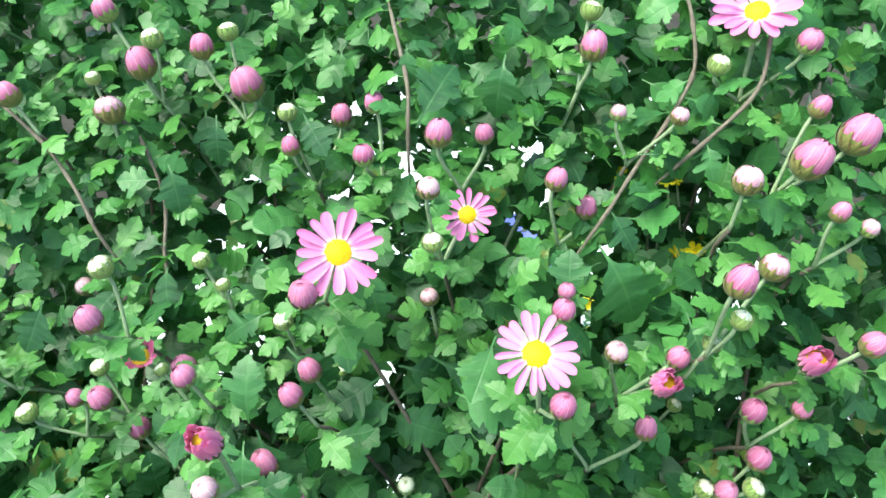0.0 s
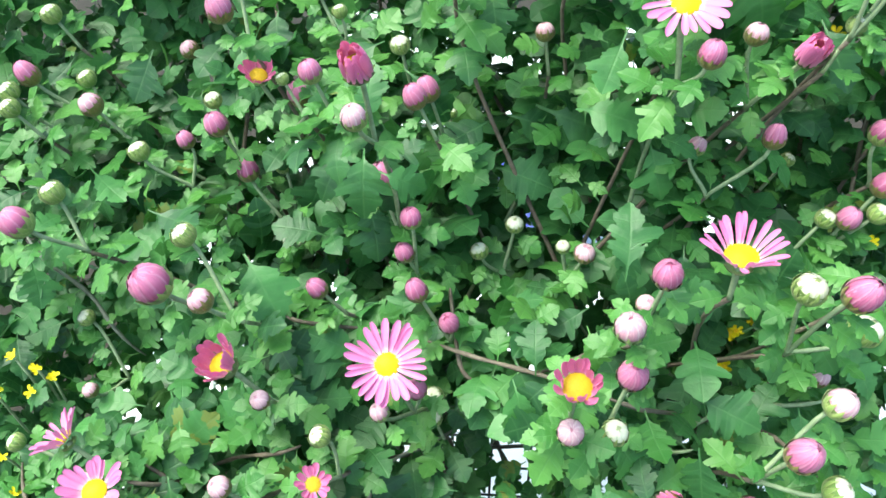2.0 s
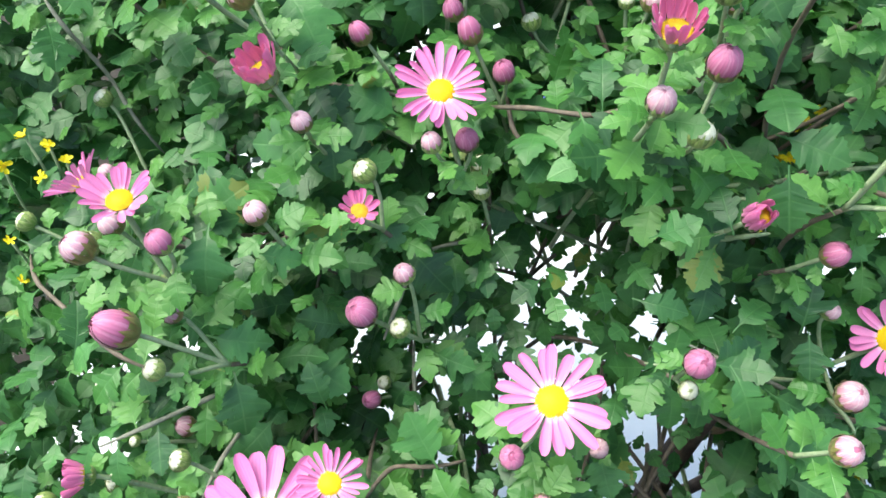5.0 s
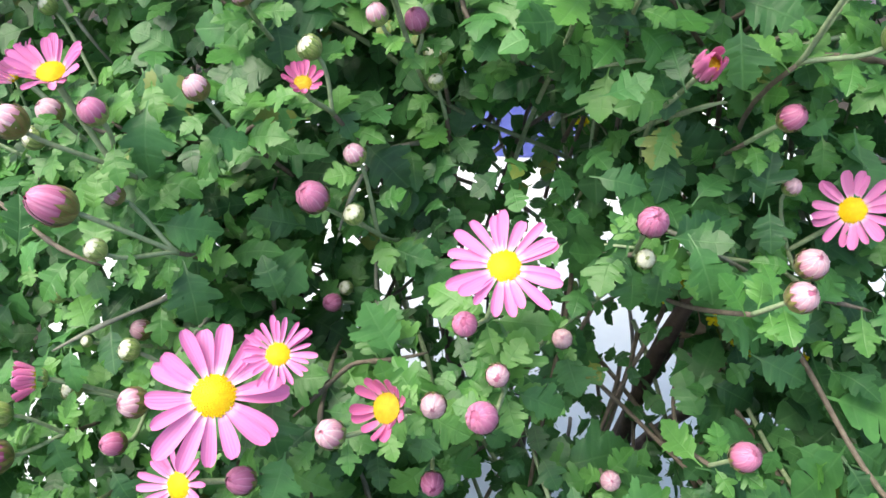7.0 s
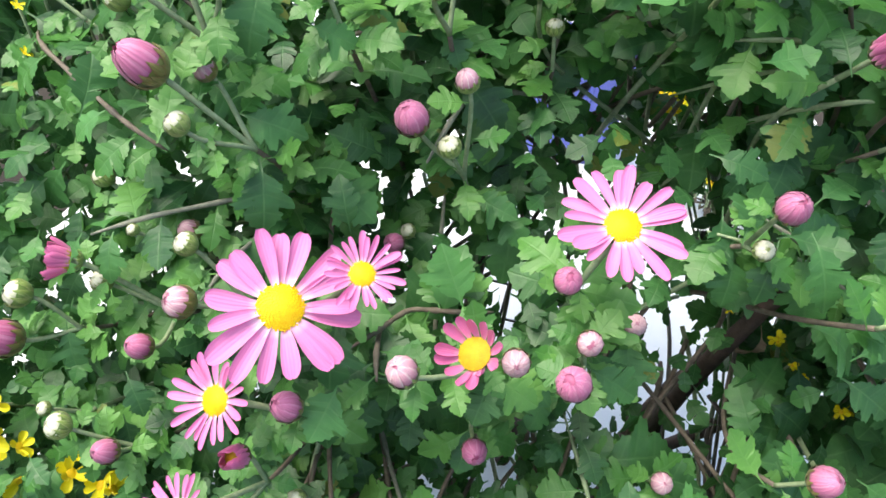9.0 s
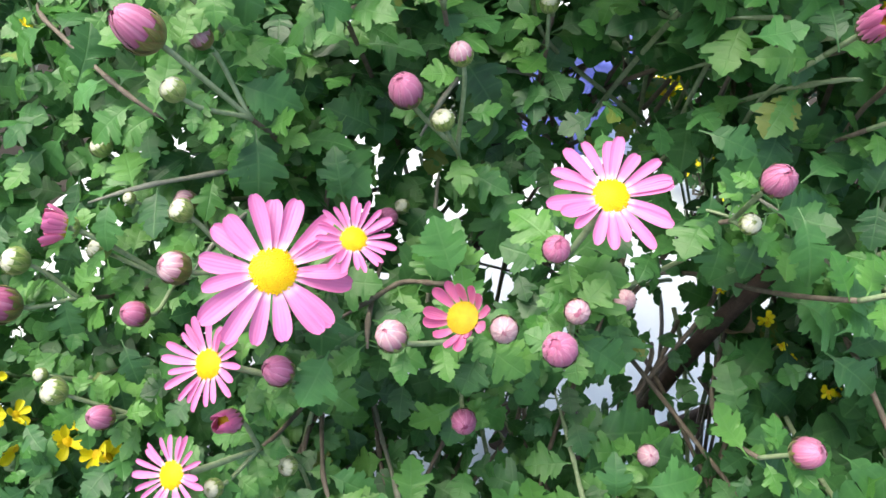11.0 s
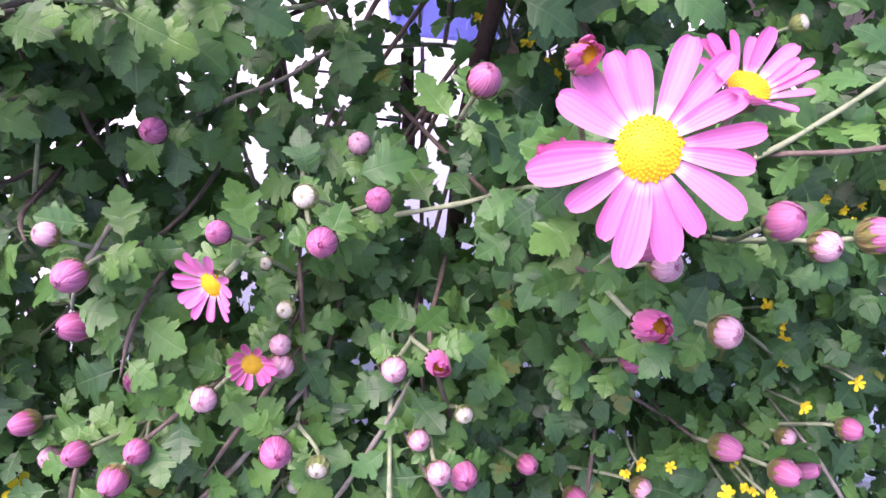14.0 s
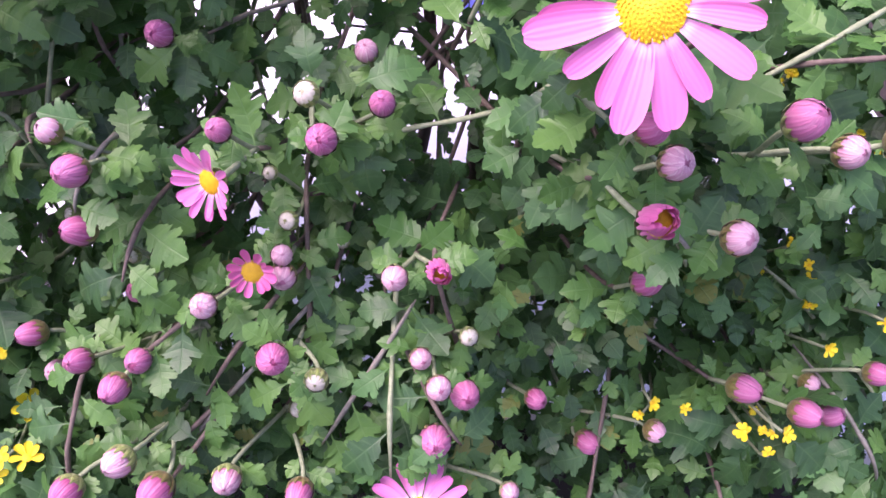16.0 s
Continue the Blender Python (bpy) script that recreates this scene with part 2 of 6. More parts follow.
# half a leaf's outline: out from the midrib, along the leaf, and the place on the midrib that its veins run from
HALF = ((0.013, 0.0, 0.0), (0.015, 0.12, 0.12), (0.022, 0.19, 0.19), (0.085, 0.250, 0.225), (0.170, 0.285, 0.25), (0.225, 0.325, 0.27), (0.220, 0.362, 0.285), (0.288, 0.392, 0.305), (0.272, 0.430, 0.325), (0.305, 0.472, 0.345),
        (0.262, 0.488, 0.375), (0.232, 0.494, 0.405), (0.248, 0.524, 0.435), (0.310, 0.545, 0.46), (0.305, 0.578, 0.475), (0.375, 0.625, 0.50), (0.345, 0.655, 0.52), (0.352, 0.700, 0.54), (0.285, 0.700, 0.57), (0.222, 0.690, 0.60),
        (0.172, 0.672, 0.64), (0.178, 0.712, 0.68), (0.232, 0.760, 0.72), (0.202, 0.790, 0.75), (0.212, 0.838, 0.785), (0.150, 0.855, 0.825), (0.142, 0.908, 0.87), (0.080, 0.930, 0.905), (0.048, 0.978, 0.945), (0.0, 1.0, 0.985))
COARSE = tuple(HALF[i] for i in (0, 2, 4, 5, 7, 9, 11, 13, 15, 17, 19, 20, 22, 24, 26, 28, 29))


def leaf_mesh(name, mat, seed, broad=1.0, droop=0.12, fold=0.25, fine=True):
    """One lobed, toothed leaf of length 1 along y, with its stalk, facing z; the blade swells a little between its veins."""
    r = random.Random(seed)
    half = HALF if fine else COARSE
    vs, uvs, fs = [], [], []
    lobes = [r.uniform(0.62, 1.0) if i % 3 == 0 else 1 + r.uniform(-0.2, 0.2) for i in range(6)]
    skew = r.uniform(-0.10, 0.10)
    twist = r.uniform(-0.35, 0.35)
    wave = r.uniform(0, 6.28)

    def lift(x, y, a, f):
        z = fold * (0.8 * abs(x) - 2.6 * x * x) - droop * (y - 0.35) ** 2 * 1.6 + twist * x * (y - 0.4)
        swell = 0.002 * f * math.cos((a - 0.335) / 0.2 * 2 * math.pi) if a > 0.2 else 0.0
        return z - swell * (0.4 + 0.6 * f) + 0.22 * math.sin(6 * y + wave + (2 if x > 0 else 0)) * x * x

    for w, y, a in half:
        vs.append((skew * a * (1 - a), a, lift(0, a, a, 0)))
        uvs.append((0.5, a))
    n = len(half)
    rings = (0.5, 1.0) if fine else (1.0,)
    for s in (-1, 1):
        start = len(vs)
        for w, y, a in half:
            blade = w > 0.03
            k = lobes[(0 if a < 0.405 else 1 if a < 0.635 else 2) + (3 if s > 0 else 0)] if blade else 1.0
            ww = w * broad * k * (1 + (r.uniform(-0.06, 0.06) if blade else 0))
            yy = a + (y - a) * (0.6 + 0.4 * k) + (r.uniform(-0.008, 0.008) if blade else 0)
            for f in rings:
                x, by = s * ww * f, a + (yy - a) * f
                vs.append((x + skew * a * (1 - a), by, lift(x, by, a, f)))
                uvs.append((0.5 + x, a))
        for i in range(n - 1):
            step = len(rings)
            b0, b1 = start + step * i, start + step * i + step
            quads = ((i, b0, b1, i + 1), (b0, b0 + 1, b1 + 1, b1)) if fine else ((i, b0, b1, i + 1),)
            for q in quads:
                fs.append(q if s > 0 else q[::-1])
    me = mesh_from(name, vs, fs, mat, uvs)
    return me, (np.array(vs), fs, uvs)


LEAVES = [leaf_mesh("leaf", LEAF, 11 + i, broad, droop, fold) for i, (broad, droop, fold) in
          enumerate(((1.05, 0.2, 0.2), (0.95, 0.35, 0.15), (1.15, 0.1, 0.3), (1.0, 0.5, 0.2), (0.92, 0.25, 0.4), (1.2, 0.3, 0.1), (1.08, 0.6, 0.3), (1.0, -0.2, 0.25)))]
SMALL = [leaf_mesh("small_leaf", YOUNG_LEAF, 41 + i, broad, droop, fold) for i, (broad, droop, fold) in
         enumerate(((0.95, -0.2, 0.4), (1.15, 0.1, 0.3), (0.85, 0.25, 0.35), (1.05, 0.4, 0.5)))]


DEEP = [leaf_mesh("deep_leaf", LEAF, 61 + i, broad, droop, fold, False) for i, (broad, droop, fold) in
        enumerate(((1.0, 0.25, 0.25), (0.9, 0.5, 0.35), (1.1, 0.1, 0.15), (0.85, 0.35, 0.5)))]


class Foliage:
    """Leaves: the first ones become parts of their plant, the rest one joined mesh."""

    def __init__(self, plant, limit):
        self.plant, self.limit, self.count, self.lit = plant, limit, 0, None
        self.rest = {}

    def add(self, p, axis, facing, size, small=False, deep=False):
        kinds = DEEP if deep else SMALL if small else LEAVES
        k = rng.randrange(len(kinds))
        m = placed(p, frame_of(axis, facing), size)
        if self.lit is not None:
            d = np.array(m @ Vector((0, 0.6, 0))) - self.lit[:, :3]
            s = (d * self.lit[:, 3:6]).sum(1)
            if bool(((s > -self.lit[:, 6]) & (s < 0.4) & ((d * d).sum(1) - s * s < (0.66 * self.lit[:, 7] + 0.15 * size) ** 2)).any()):
                return
        if self.count < self.limit and not deep:
            child("small_leaf" if small else "leaf", kinds[k][0], self.plant, m)
            self.count += 1
            return
        vs, fs, uvs = kinds[k][1]
        mat = np.array(m)
        box = self.rest.setdefault(small, ([], [], [], [0]))
        box[0].append(vs @ mat[:3, :3].T + mat[:3, 3])
        off = box[3][0]
        box[1].extend(tuple(i + off for i in f) for f in fs)
        box[2].extend(uvs)
        box[3][0] += len(vs)

    def finish(self):
        for small, (vs, fs, uvs, _) in self.rest.items():
            me = mesh_from("foliage", np.concatenate(vs).tolist(), fs, YOUNG_LEAF if small else LEAF, uvs)
            ob = child("young_foliage" if small else "foliage", me, self.plant)
            tagged(ob, label="dense young leaves" if small else "dense lobed green leaves", kind="stuff")


# ---- flower parts ----
def petal_mesh(name, mat, width, seed, cup=0.2, lift_tip=0.0, rows=9):
    """One blunt petal of length 1 along y, grooved, facing z."""
    r = random.Random(seed)
    vs, uvs, fs = [], [], []
    cols = 6
    bend = r.uniform(-0.08, 0.08)
    for i in range(rows + 1):
        t = math.sin(math.pi / 2 * i / rows)
        w = width * (0.34 + 0.66 * math.sin(min(1.0, t * 1.35) * math.pi / 2)) * (1.0 if t < 0.78 else math.sqrt(max(0.0, 1 - ((t - 0.78) / 0.235) ** 2)))
        for j in range(cols + 1):
            s = j / cols * 2 - 1
            x = s * w / 2
            z = cup * (s * s - 0.4) * w * 0.6 + 0.03 * width * math.cos(s * math.pi * 2.0) + lift_tip * t * t - 0.10 * t * t * (1 if lift_tip <= 0 else 0)
            vs.append((x + bend * t * t, t - (0.012 if t == 1 and abs(s) < 0.2 else 0), z))
            uvs.append((j / cols, t))
    for i in range(rows):
        for j in range(cols):
            a = i * (cols + 1) + j
            fs.append((a, a + 1, a + cols + 2, a + cols + 1))
    return mesh_from(name, vs, fs, mat, uvs)


PETALS = [petal_mesh("petal", PETAL, w, i, c) for i, (w, c) in enumerate(((0.31, 0.25), (0.28, 0.4), (0.33, 0.15), (0.26, 0.5)))]
ROSE_PETALS = [petal_mesh("petal", ROSE_PETAL, w, 10 + i, c, 0.12) for i, (w, c) in enumerate(((0.40, 0.5), (0.36, 0.6), (0.44, 0.4)))]
YELLOW_PETALS = [petal_mesh("petal", YELLOW_PETAL, w, 20 + i, 0.3, 0.0, 5) for i, w in enumerate((0.72, 0.6))]


def disc_mesh(name, mat, dome=0.38, count=190):
    """Domed head of tiny florets, radius 1, facing z."""
    vs, fs = [], []
    rings, seg = 5, 16
    for i in range(rings + 1):
        a = i / rings
        for j in range(seg):
            t = 2 * math.pi * j / seg
            vs.append((a * math.cos(t), a * math.sin(t), dome * (1 - a * a) + 0.02))
    for i in range(rings):
        for j in range(seg):
            k = (j + 1) % seg
            fs.append((i * seg + j, i * seg + seg + j, i * seg + seg + k, i * seg + k))
    base = len(vs)
    for j in range(seg):
        t = 2 * math.pi * j / seg
        vs.append((0.8 * math.cos(t), 0.8 * math.sin(t), -0.25))
    for j in range(seg):
        k = (j + 1) % seg
        fs.append((rings * seg + j, base + j, base + k, rings * seg + k))
    r = random.Random(3)
    for i in range(count):
        a = math.sqrt((i + 0.5) / count)
        t = i * 2.39996
        c = Vector((a * math.cos(t), a * math.sin(t), dome * (1 - a * a) + 0.02))
        h = 0.03 + 0.05 * a * a * r.uniform(0.3, 1.2)
        w = 0.055
        s = len(vs)
        nrm = Vector((c.x * dome * 1.6, c.y * dome * 1.6, 1)).normalized()
        e1 = nrm.orthogonal().normalized()
        e2 = nrm.cross(e1)
        for q in range(5):
            b = 2 * math.pi * q / 5
            vs.append(c + (e1 * math.cos(b) + e2 * math.sin(b)) * w)
        for q in range(5):
            b = 2 * math.pi * q / 5
            vs.append(c + nrm * h + (e1 * math.cos(b) + e2 * math.sin(b)) * w * 0.7)
        for q in range(5):
            k = (q + 1) % 5
            fs.append((s + q, s + k, s + 5 + k, s + 5 + q))
        fs.append(tuple(s + 5 + q for q in range(5)))
    return mesh_from(name, vs, fs, mat, None, False)


DISCS = disc_mesh("disc", DISC), disc_mesh("disc", DISC_GREEN, 0.25), disc_mesh("disc", DISC, 0.3, 40)


def wrapped(shells, core=0.94, core_top=1.0, tall=1.0, seed=0):
    """Pieces that wrap a ball of radius 1 about z, ring over ring. Each shell: count, half-width, first and last angle up
    from the foot in half turns, raggedness of the tips, distance out, lean of one edge over the next, twist, pointed or blunt."""
    r = random.Random(seed)
    vs, uvs, fs = [], [], []

    def point(rad, a, az, u, v):
        z = -rad * math.cos(a)
        vs.append((rad * math.sin(a) * math.cos(az), rad * math.sin(a) * math.sin(az), z * (tall if z > 0 else 1.0)))
        uvs.append((u, v))

    seg, rings = 14, 7
    for i in range(rings + 1):
        for j in range(seg + 1):
            point(core, max(0.02, math.pi * core_top * i / rings), 2 * math.pi * j / seg, 0.5, 0.1)
    for i in range(rings):
        for j in range(seg):
            a = i * (seg + 1) + j
            fs.append((a, a + 1, a + seg + 2, a + seg + 1))
    for count, spread, a0, a1, ragged, out, lean, twist, pointed in shells:
        phase = r.uniform(0, 6.28)
        for k in range(count):
            th = phase + 2 * math.pi * (k + r.uniform(-0.15, 0.15)) / count
            end = a1 + r.uniform(-ragged, ragged)
            high, wide = out + r.uniform(0, 0.025), spread * r.uniform(0.88, 1.12)
            base, rows, cols = len(vs), 6, 4
            for i in range(rows + 1):
                t = i / rows
                a = math.pi * (a0 + (end - a0) * t)
                if pointed:
                    w = wide * (1 - t**1.7) + 0.012
                else:
                    w = wide * (0.75 + 0.25 * math.sin(math.pi * t)) * (1.0 if t < 0.62 else math.sqrt(max(0.02, 1 - ((t - 0.62) / 0.39) ** 2)))
                for j in range(cols + 1):
                    q = j / cols * 2 - 1
                    point(high + lean * q + 0.035 * (1 - q * q) + 0.05 * max(0, t - 0.7) * (0 if pointed else 1), a, th + twist * t + q * min(1.1, w / max(math.sin(a), 0.2)), (q + 1) / 2, t)
            for i in range(rows):
                for j in range(cols):
                    b = base + i * (cols + 1) + j
                    fs.append((b, b + 1, b + cols + 2, b + cols + 1))
    return vs, fs, uvs


def bud_mesh(name, mat, seed, count, spread, top, ragged, tall, twist, lean=0.03):
    shells = ((count, spread, 0.22, top, ragged, 0.93, lean, twist, False), (count, spread * 0.9, 0.2, top - 0.09, ragged, 0.965, lean, twist, False))
    vs, fs, uvs = wrapped(shells, 0.90, 1.0, tall, seed)
    return mesh_from(name, vs, fs, mat, uvs)


def cup_mesh(name, mat, seed, top, count=10, spread=0.4):
    """Green cup of overlapping pointed scales round the foot of a bud."""
    shells = ((count, spread, 0.03, top, 0.035, 1.075, 0.02, 0.0, True), (count - 1, spread, 0.02, top - 0.14, 0.035, 1.10, 0.02, 0.0, True))
    vs, fs, uvs = wrapped(shells, 1.04, top - 0.1, 1.0, seed)
    return mesh_from(name, vs, fs, mat, uvs)


BUDS = {
    "p": [(bud_mesh("pink_bud", BUD_PINK, 1, 9, 0.48, 0.93, 0.03, 1.22, 0.35), cup_mesh("bud_cup", CALYX_BROWN, 21, 0.53)),
          (bud_mesh("pink_bud", BUD_PINK, 2, 8, 0.50, 0.95, 0.04, 1.42, 0.2), cup_mesh("bud_cup", CALYX_BROWN, 22, 0.56)),
          (bud_mesh("pink_bud", BUD_PINK, 3, 10, 0.42, 0.89, 0.05, 1.12, 0.5), cup_mesh("bud_cup", CALYX, 23, 0.50)),
          (bud_mesh("pink_bud", BUD_PINK, 4, 11, 0.38, 0.91, 0.06, 1.3, -0.3, 0.04), cup_mesh("bud_cup", CALYX_BROWN, 24, 0.52))],
    "m": [(bud_mesh("pale_pink_bud", BUD_MIXED, 5, 10, 0.40, 0.93, 0.03, 1.02, 0.3), cup_mesh("bud_cup", CALYX_BROWN, 25, 0.58)),
          (bud_mesh("pale_pink_bud", BUD_MIXED, 6, 9, 0.42, 0.95, 0.04, 1.1, 0.2), cup_mesh("bud_cup", CALYX, 26, 0.57)),
          (bud_mesh("pale_pink_bud", BUD_MIXED, 7, 11, 0.36, 0.92, 0.05, 0.98, -0.3), cup_mesh("bud_cup", CALYX_BROWN, 27, 0.60))],
    "w": [(bud_mesh("cream_bud", BUD_CREAM, 8, 12, 0.30, 0.94, 0.03, 0.88, 0.15), cup_mesh("bud_cup", CALYX, 28, 0.72, 11, 0.36)),
          (bud_mesh("cream_bud", BUD_CREAM, 9, 11, 0.33, 0.93, 0.03, 0.92, 0.1), cup_mesh("bud_cup", CALYX, 29, 0.68, 10, 0.38)),
          (bud_mesh("cream_bud", BUD_CREAM, 10, 13, 0.28, 0.95, 0.03, 0.85, -0.1), cup_mesh("bud_cup", CALYX, 30, 0.76, 12, 0.33))],
}
CUP_UNDER = cup_mesh("flower_cup", CALYX, 31, 0.44)


def turned(axis, spin):
    """A turn whose z runs along axis, spun by that angle."""
    return Vector(axis).to_track_quat("Z", "Y").to_matrix() @ Matrix.Rotation(spin, 3, "Z")


def bud(plant, kind, p, axis, width):
    ball, cup = rng.choice(BUDS[kind])
    ob = child("bud", ball, plant, placed(p, turned(axis, rng.uniform(0, 6.28)), width * (0.45 if kind == "p" else 0.47)))
    child("bud_cup", cup, ob)
    return ob


def flower(plant, p, axis, width, rise=10.0, petals=18, reach=1.0, disc=0.33, young=False, name="flower_head"):
    """Open flower: petals in two rounds about a domed disc. rise: degrees by which the petals stand up."""
    rad = width / 2
    me = DISCS[1 if young else 0]
    head = child(name, me, plant, placed(p, turned(axis, rng.uniform(0, 6.28)), rad * disc),
                 "yellow flower disc with rose petals" if young else "daisy-like head with pink petals")
    kinds = ROSE_PETALS if young else PETALS
    k = 1 / disc
    for i in range(petals):
        a = 2 * math.pi * (i + rng.uniform(-0.3, 0.3)) / petals
        up = radians(rise + rng.uniform(-11, 10) + (6 if i % 2 else -2))
        size = k * (1 - disc * 0.72) * reach * rng.uniform(0.80, 1.06)
        slim = (1.12 if petals < 19 else 0.95 if petals < 20 else 0.74) * rng.uniform(0.9, 1.06)
        m = Matrix.Rotation(a, 4, "Z") @ Matrix.Translation((0, 0.74 if rise < 38 else 0.93, (0.05 if rise < 38 else -0.12) - 0.10 * (i % 2))) @ Matrix.Rotation(up, 4, "X") @ Matrix.Rotation(rng.uniform(-0.2, 0.2), 4, "Y")
        child("petal", rng.choice(kinds), head, m @ Matrix.Diagonal((size * slim, size, size, 1)))
    child("flower_cup", CUP_UNDER, head, Matrix.Translation((0, 0, -0.55)) @ Matrix.Diagonal((0.85, 0.85, 0.6, 1)))
    return head


def cup_flower(plant, p, axis, width, petals=14):
    """Bud just opening: petals upright in a ring, florets deep inside."""
    rad = width / 2
    head = child("opening_bud", DISCS[1], plant, placed(p, turned(axis, rng.uniform(0, 6.28)), rad * 0.62), "opening bud with upright rose petals")
    for i in range(petals):
        a = 2 * math.pi * (i + rng.uniform(-0.15, 0.15)) / petals
        up = radians(90 + rng.uniform(-10, 14))
        m = Matrix.Rotation(a, 4, "Z") @ Matrix.Translation((0, 1.15, -0.9)) @ Matrix.Rotation(up, 4, "X")
        s = 2.25 * rng.uniform(0.78, 1.2)
        child("petal", rng.choice(ROSE_PETALS), head, m @ Matrix.Diagonal((s * 0.95, s, s, 1)))
    child("flower_cup", CUP_UNDER, head, Matrix.Translation((0, 0, -0.55)) @ Matrix.Diagonal((1.25, 1.25, 0.9, 1)))
    return head


def stalk(plant, name, pts, r0, r1, mat, sides=7):
    k = len(pts)
    vs, fs = tube(pts, [r0 + (r1 - r0) * i / (k - 1) for i in range(k)], sides)
    return child(name, mesh_from(name, vs, fs, mat), plant)


# ---- the setting ----
bm = bmesh.new()
bmesh.ops.create_grid(bm, x_segments=8, y_segments=8, size=300)
me = bpy.data.meshes.new("ground")
bm.to_mesh(me)
bm.free()
me.materials.append(EARTH)
tagged(new("ground", me), "dark bare earth under and around the plants", "ground", kind="structure")


def pavement_slab(x0, x1, y0, y1, z0, z1):
    bm = bmesh.new()
    bmesh.ops.create_cube(bm, size=1)
    for v in bm.verts:
        v.co = Vector(((x0 + x1) / 2 + v.co.x * (x1 - x0), (y0 + y1) / 2 + v.co.y * (y1 - y0), (z0 + z1) / 2 + v.co.z * (z1 - z0)))
    bmesh.ops.bevel(bm, geom=bm.edges[:], offset=0.004, segments=2, affect="EDGES")
    me = bpy.data.meshes.new("pavement")
    bm.to_mesh(me)
    bm.free()
    me.materials.append(CONCRETE)
    return me


tagged(new("pavement", pavement_slab(-0.75, 0.85, 0.27, 3.2, -0.05, 0.03)), "bright white concrete pavement behind the bush", "pavement", kind="structure")

# ---- the pink bush ----
bush = tagged(new("chrysanthemum_bush"), "sprawling chrysanthemum bush with pink daisy flowers and many buds", "flowering plant")
bush.location = (0, 0, 0)
foliage = Foliage(bush, 340)
VIEWSIDE, UPWARD = Vector((0, -0.8, 0.6)), Vector((0, 0.6, 0.8))
HEART = Vector((0.0, 0.40, 0.50))
HUBS = [Vector(h) for h in ((-0.14, 0.37, 0.44), (-0.05, 0.40, 0.50), (0.05, 0.38, 0.44), (0.13, 0.35, 0.48), (0.0, 0.34, 0.34), (0.20, 0.40, 0.38), (-0.22, 0.40, 0.38))]


def outward(p, wild=0.25):
    q = p - HEART
    d = Vector((q.x * 1.25, q.y * 0.85, q.z * 0.9)).normalized() * 0.72 + VIEWSIDE * 0.05 + Vector((0, 0, 0.50))
    return (d + Vector((rng.uniform(-1, 1), rng.uniform(-1, 1), rng.uniform(-1, 1))) * wild).normalized()


def leaf_along(pts, i, side, size, small=False, wild=0.5, deep=False):
    """A leaf springing from a stem at pts[i]."""
    p = pts[i]
    d = (pts[max(i - 1, 0)] - pts[min(i + 1, len(pts) - 1)]).normalized()
    face = (VIEWSIDE * 0.7 + Vector((0, 0, 0.6)) + outward(p, 0.3) * 0.4).normalized()
    s = d.cross(face).normalized() * side
    ax = (s * 0.9 + d * 0.35 + Vector((0, 0, -0.25)) + Vector((rng.uniform(-1, 1), rng.uniform(-1, 1), rng.uniform(-1, 1))) * wild * 0.5).normalized()
    foliage.add(p, ax, face + Vector((rng.uniform(-1, 1), rng.uniform(-1, 1), rng.uniform(-1, 1))) * 0.3, size, small, deep)


SHOOTS = []
SURFACE = []


def shoot(*heads):
    """One branch with its buds and flowers: kind, x, y, z, width, and for flowers the way they face, the petals' rise and number."""
    SHOOTS.append(heads)
    for kind, x, y, z, *_ in heads:
        p = Vector((x, y, z))
        SURFACE.append((x, p.dot(UPWARD), p.dot(VIEWSIDE) - 0.03, 1))


def leaf(x, y, z, ax, ay, az, fx, fy, fz, size):
    """A leaf by its middle, the way its tip points, the way it faces and its length."""
    a = Vector((ax, ay, az)).normalized()
    p = Vector((x, y, z))
    SURFACE.append((x, p.dot(UPWARD), p.dot(VIEWSIDE) - 0.01, 0))
    f = Vector((fx, fy, fz)) + Vector((rng.uniform(-1, 1), rng.uniform(-1, 1), rng.uniform(-1, 1))) * 0.35
    foliage.add(Vector((x, y, z)) - a * size * 0.58, a + f.normalized() * rng.uniform(-0.15, 0.25), f, size * 1.12)


# where the bush is open: a place, the way out to the open air and how wide the opening is
OPENINGS, SPOTS = [], {"behind": [], "low": [], "far": []}


def opening(x, y, z, fx, fy, fz, wide):
    OPENINGS.append((x, y, z, fx, fy, fz, 2.0, wide))


def yellow(where, x, y, z, fx, fy, fz):
    """A yellow flower seen between the leaves, and the way it faces."""
    SPOTS[where].append((x, y, z, fx, fy, fz))
    OPENINGS.append((x, y, z, fx, fy, fz, 0.01, 0.010))


yellow("behind", 0.166, 0.493, 0.929, -0.28, -0.84, 0.46)
yellow("behind", 0.163, 0.470, 0.896, -0.28, -0.80, 0.53)
yellow("behind", 0.122, 0.510, 0.931, -0.20, -0.87, 0.46)
yellow("behind", 0.187, 0.468, 0.892, -0.32, -0.79, 0.53)
yellow("behind", 0.142, 0.325, 0.732, -0.35, -0.75, 0.55)
yellow("behind", 0.139, 0.315, 0.718, -0.35, -0.74, 0.58)
yellow("behind", 0.214, 0.328, 0.780, -0.47, -0.69, 0.55)
yellow("behind", 0.182, 0.418, 0.807, -0.38, -0.80, 0.47)
yellow("behind", 0.030, 0.323, 0.726, -0.20, -0.90, 0.38)
yellow("behind", 0.111, 0.329, 0.702, -0.34, -0.85, 0.40)
yellow("behind", 0.133, 0.323, 0.693, -0.38, -0.83, 0.41)
yellow("behind", 0.076, 0.347, 0.625, -0.26, -0.88, 0.39)
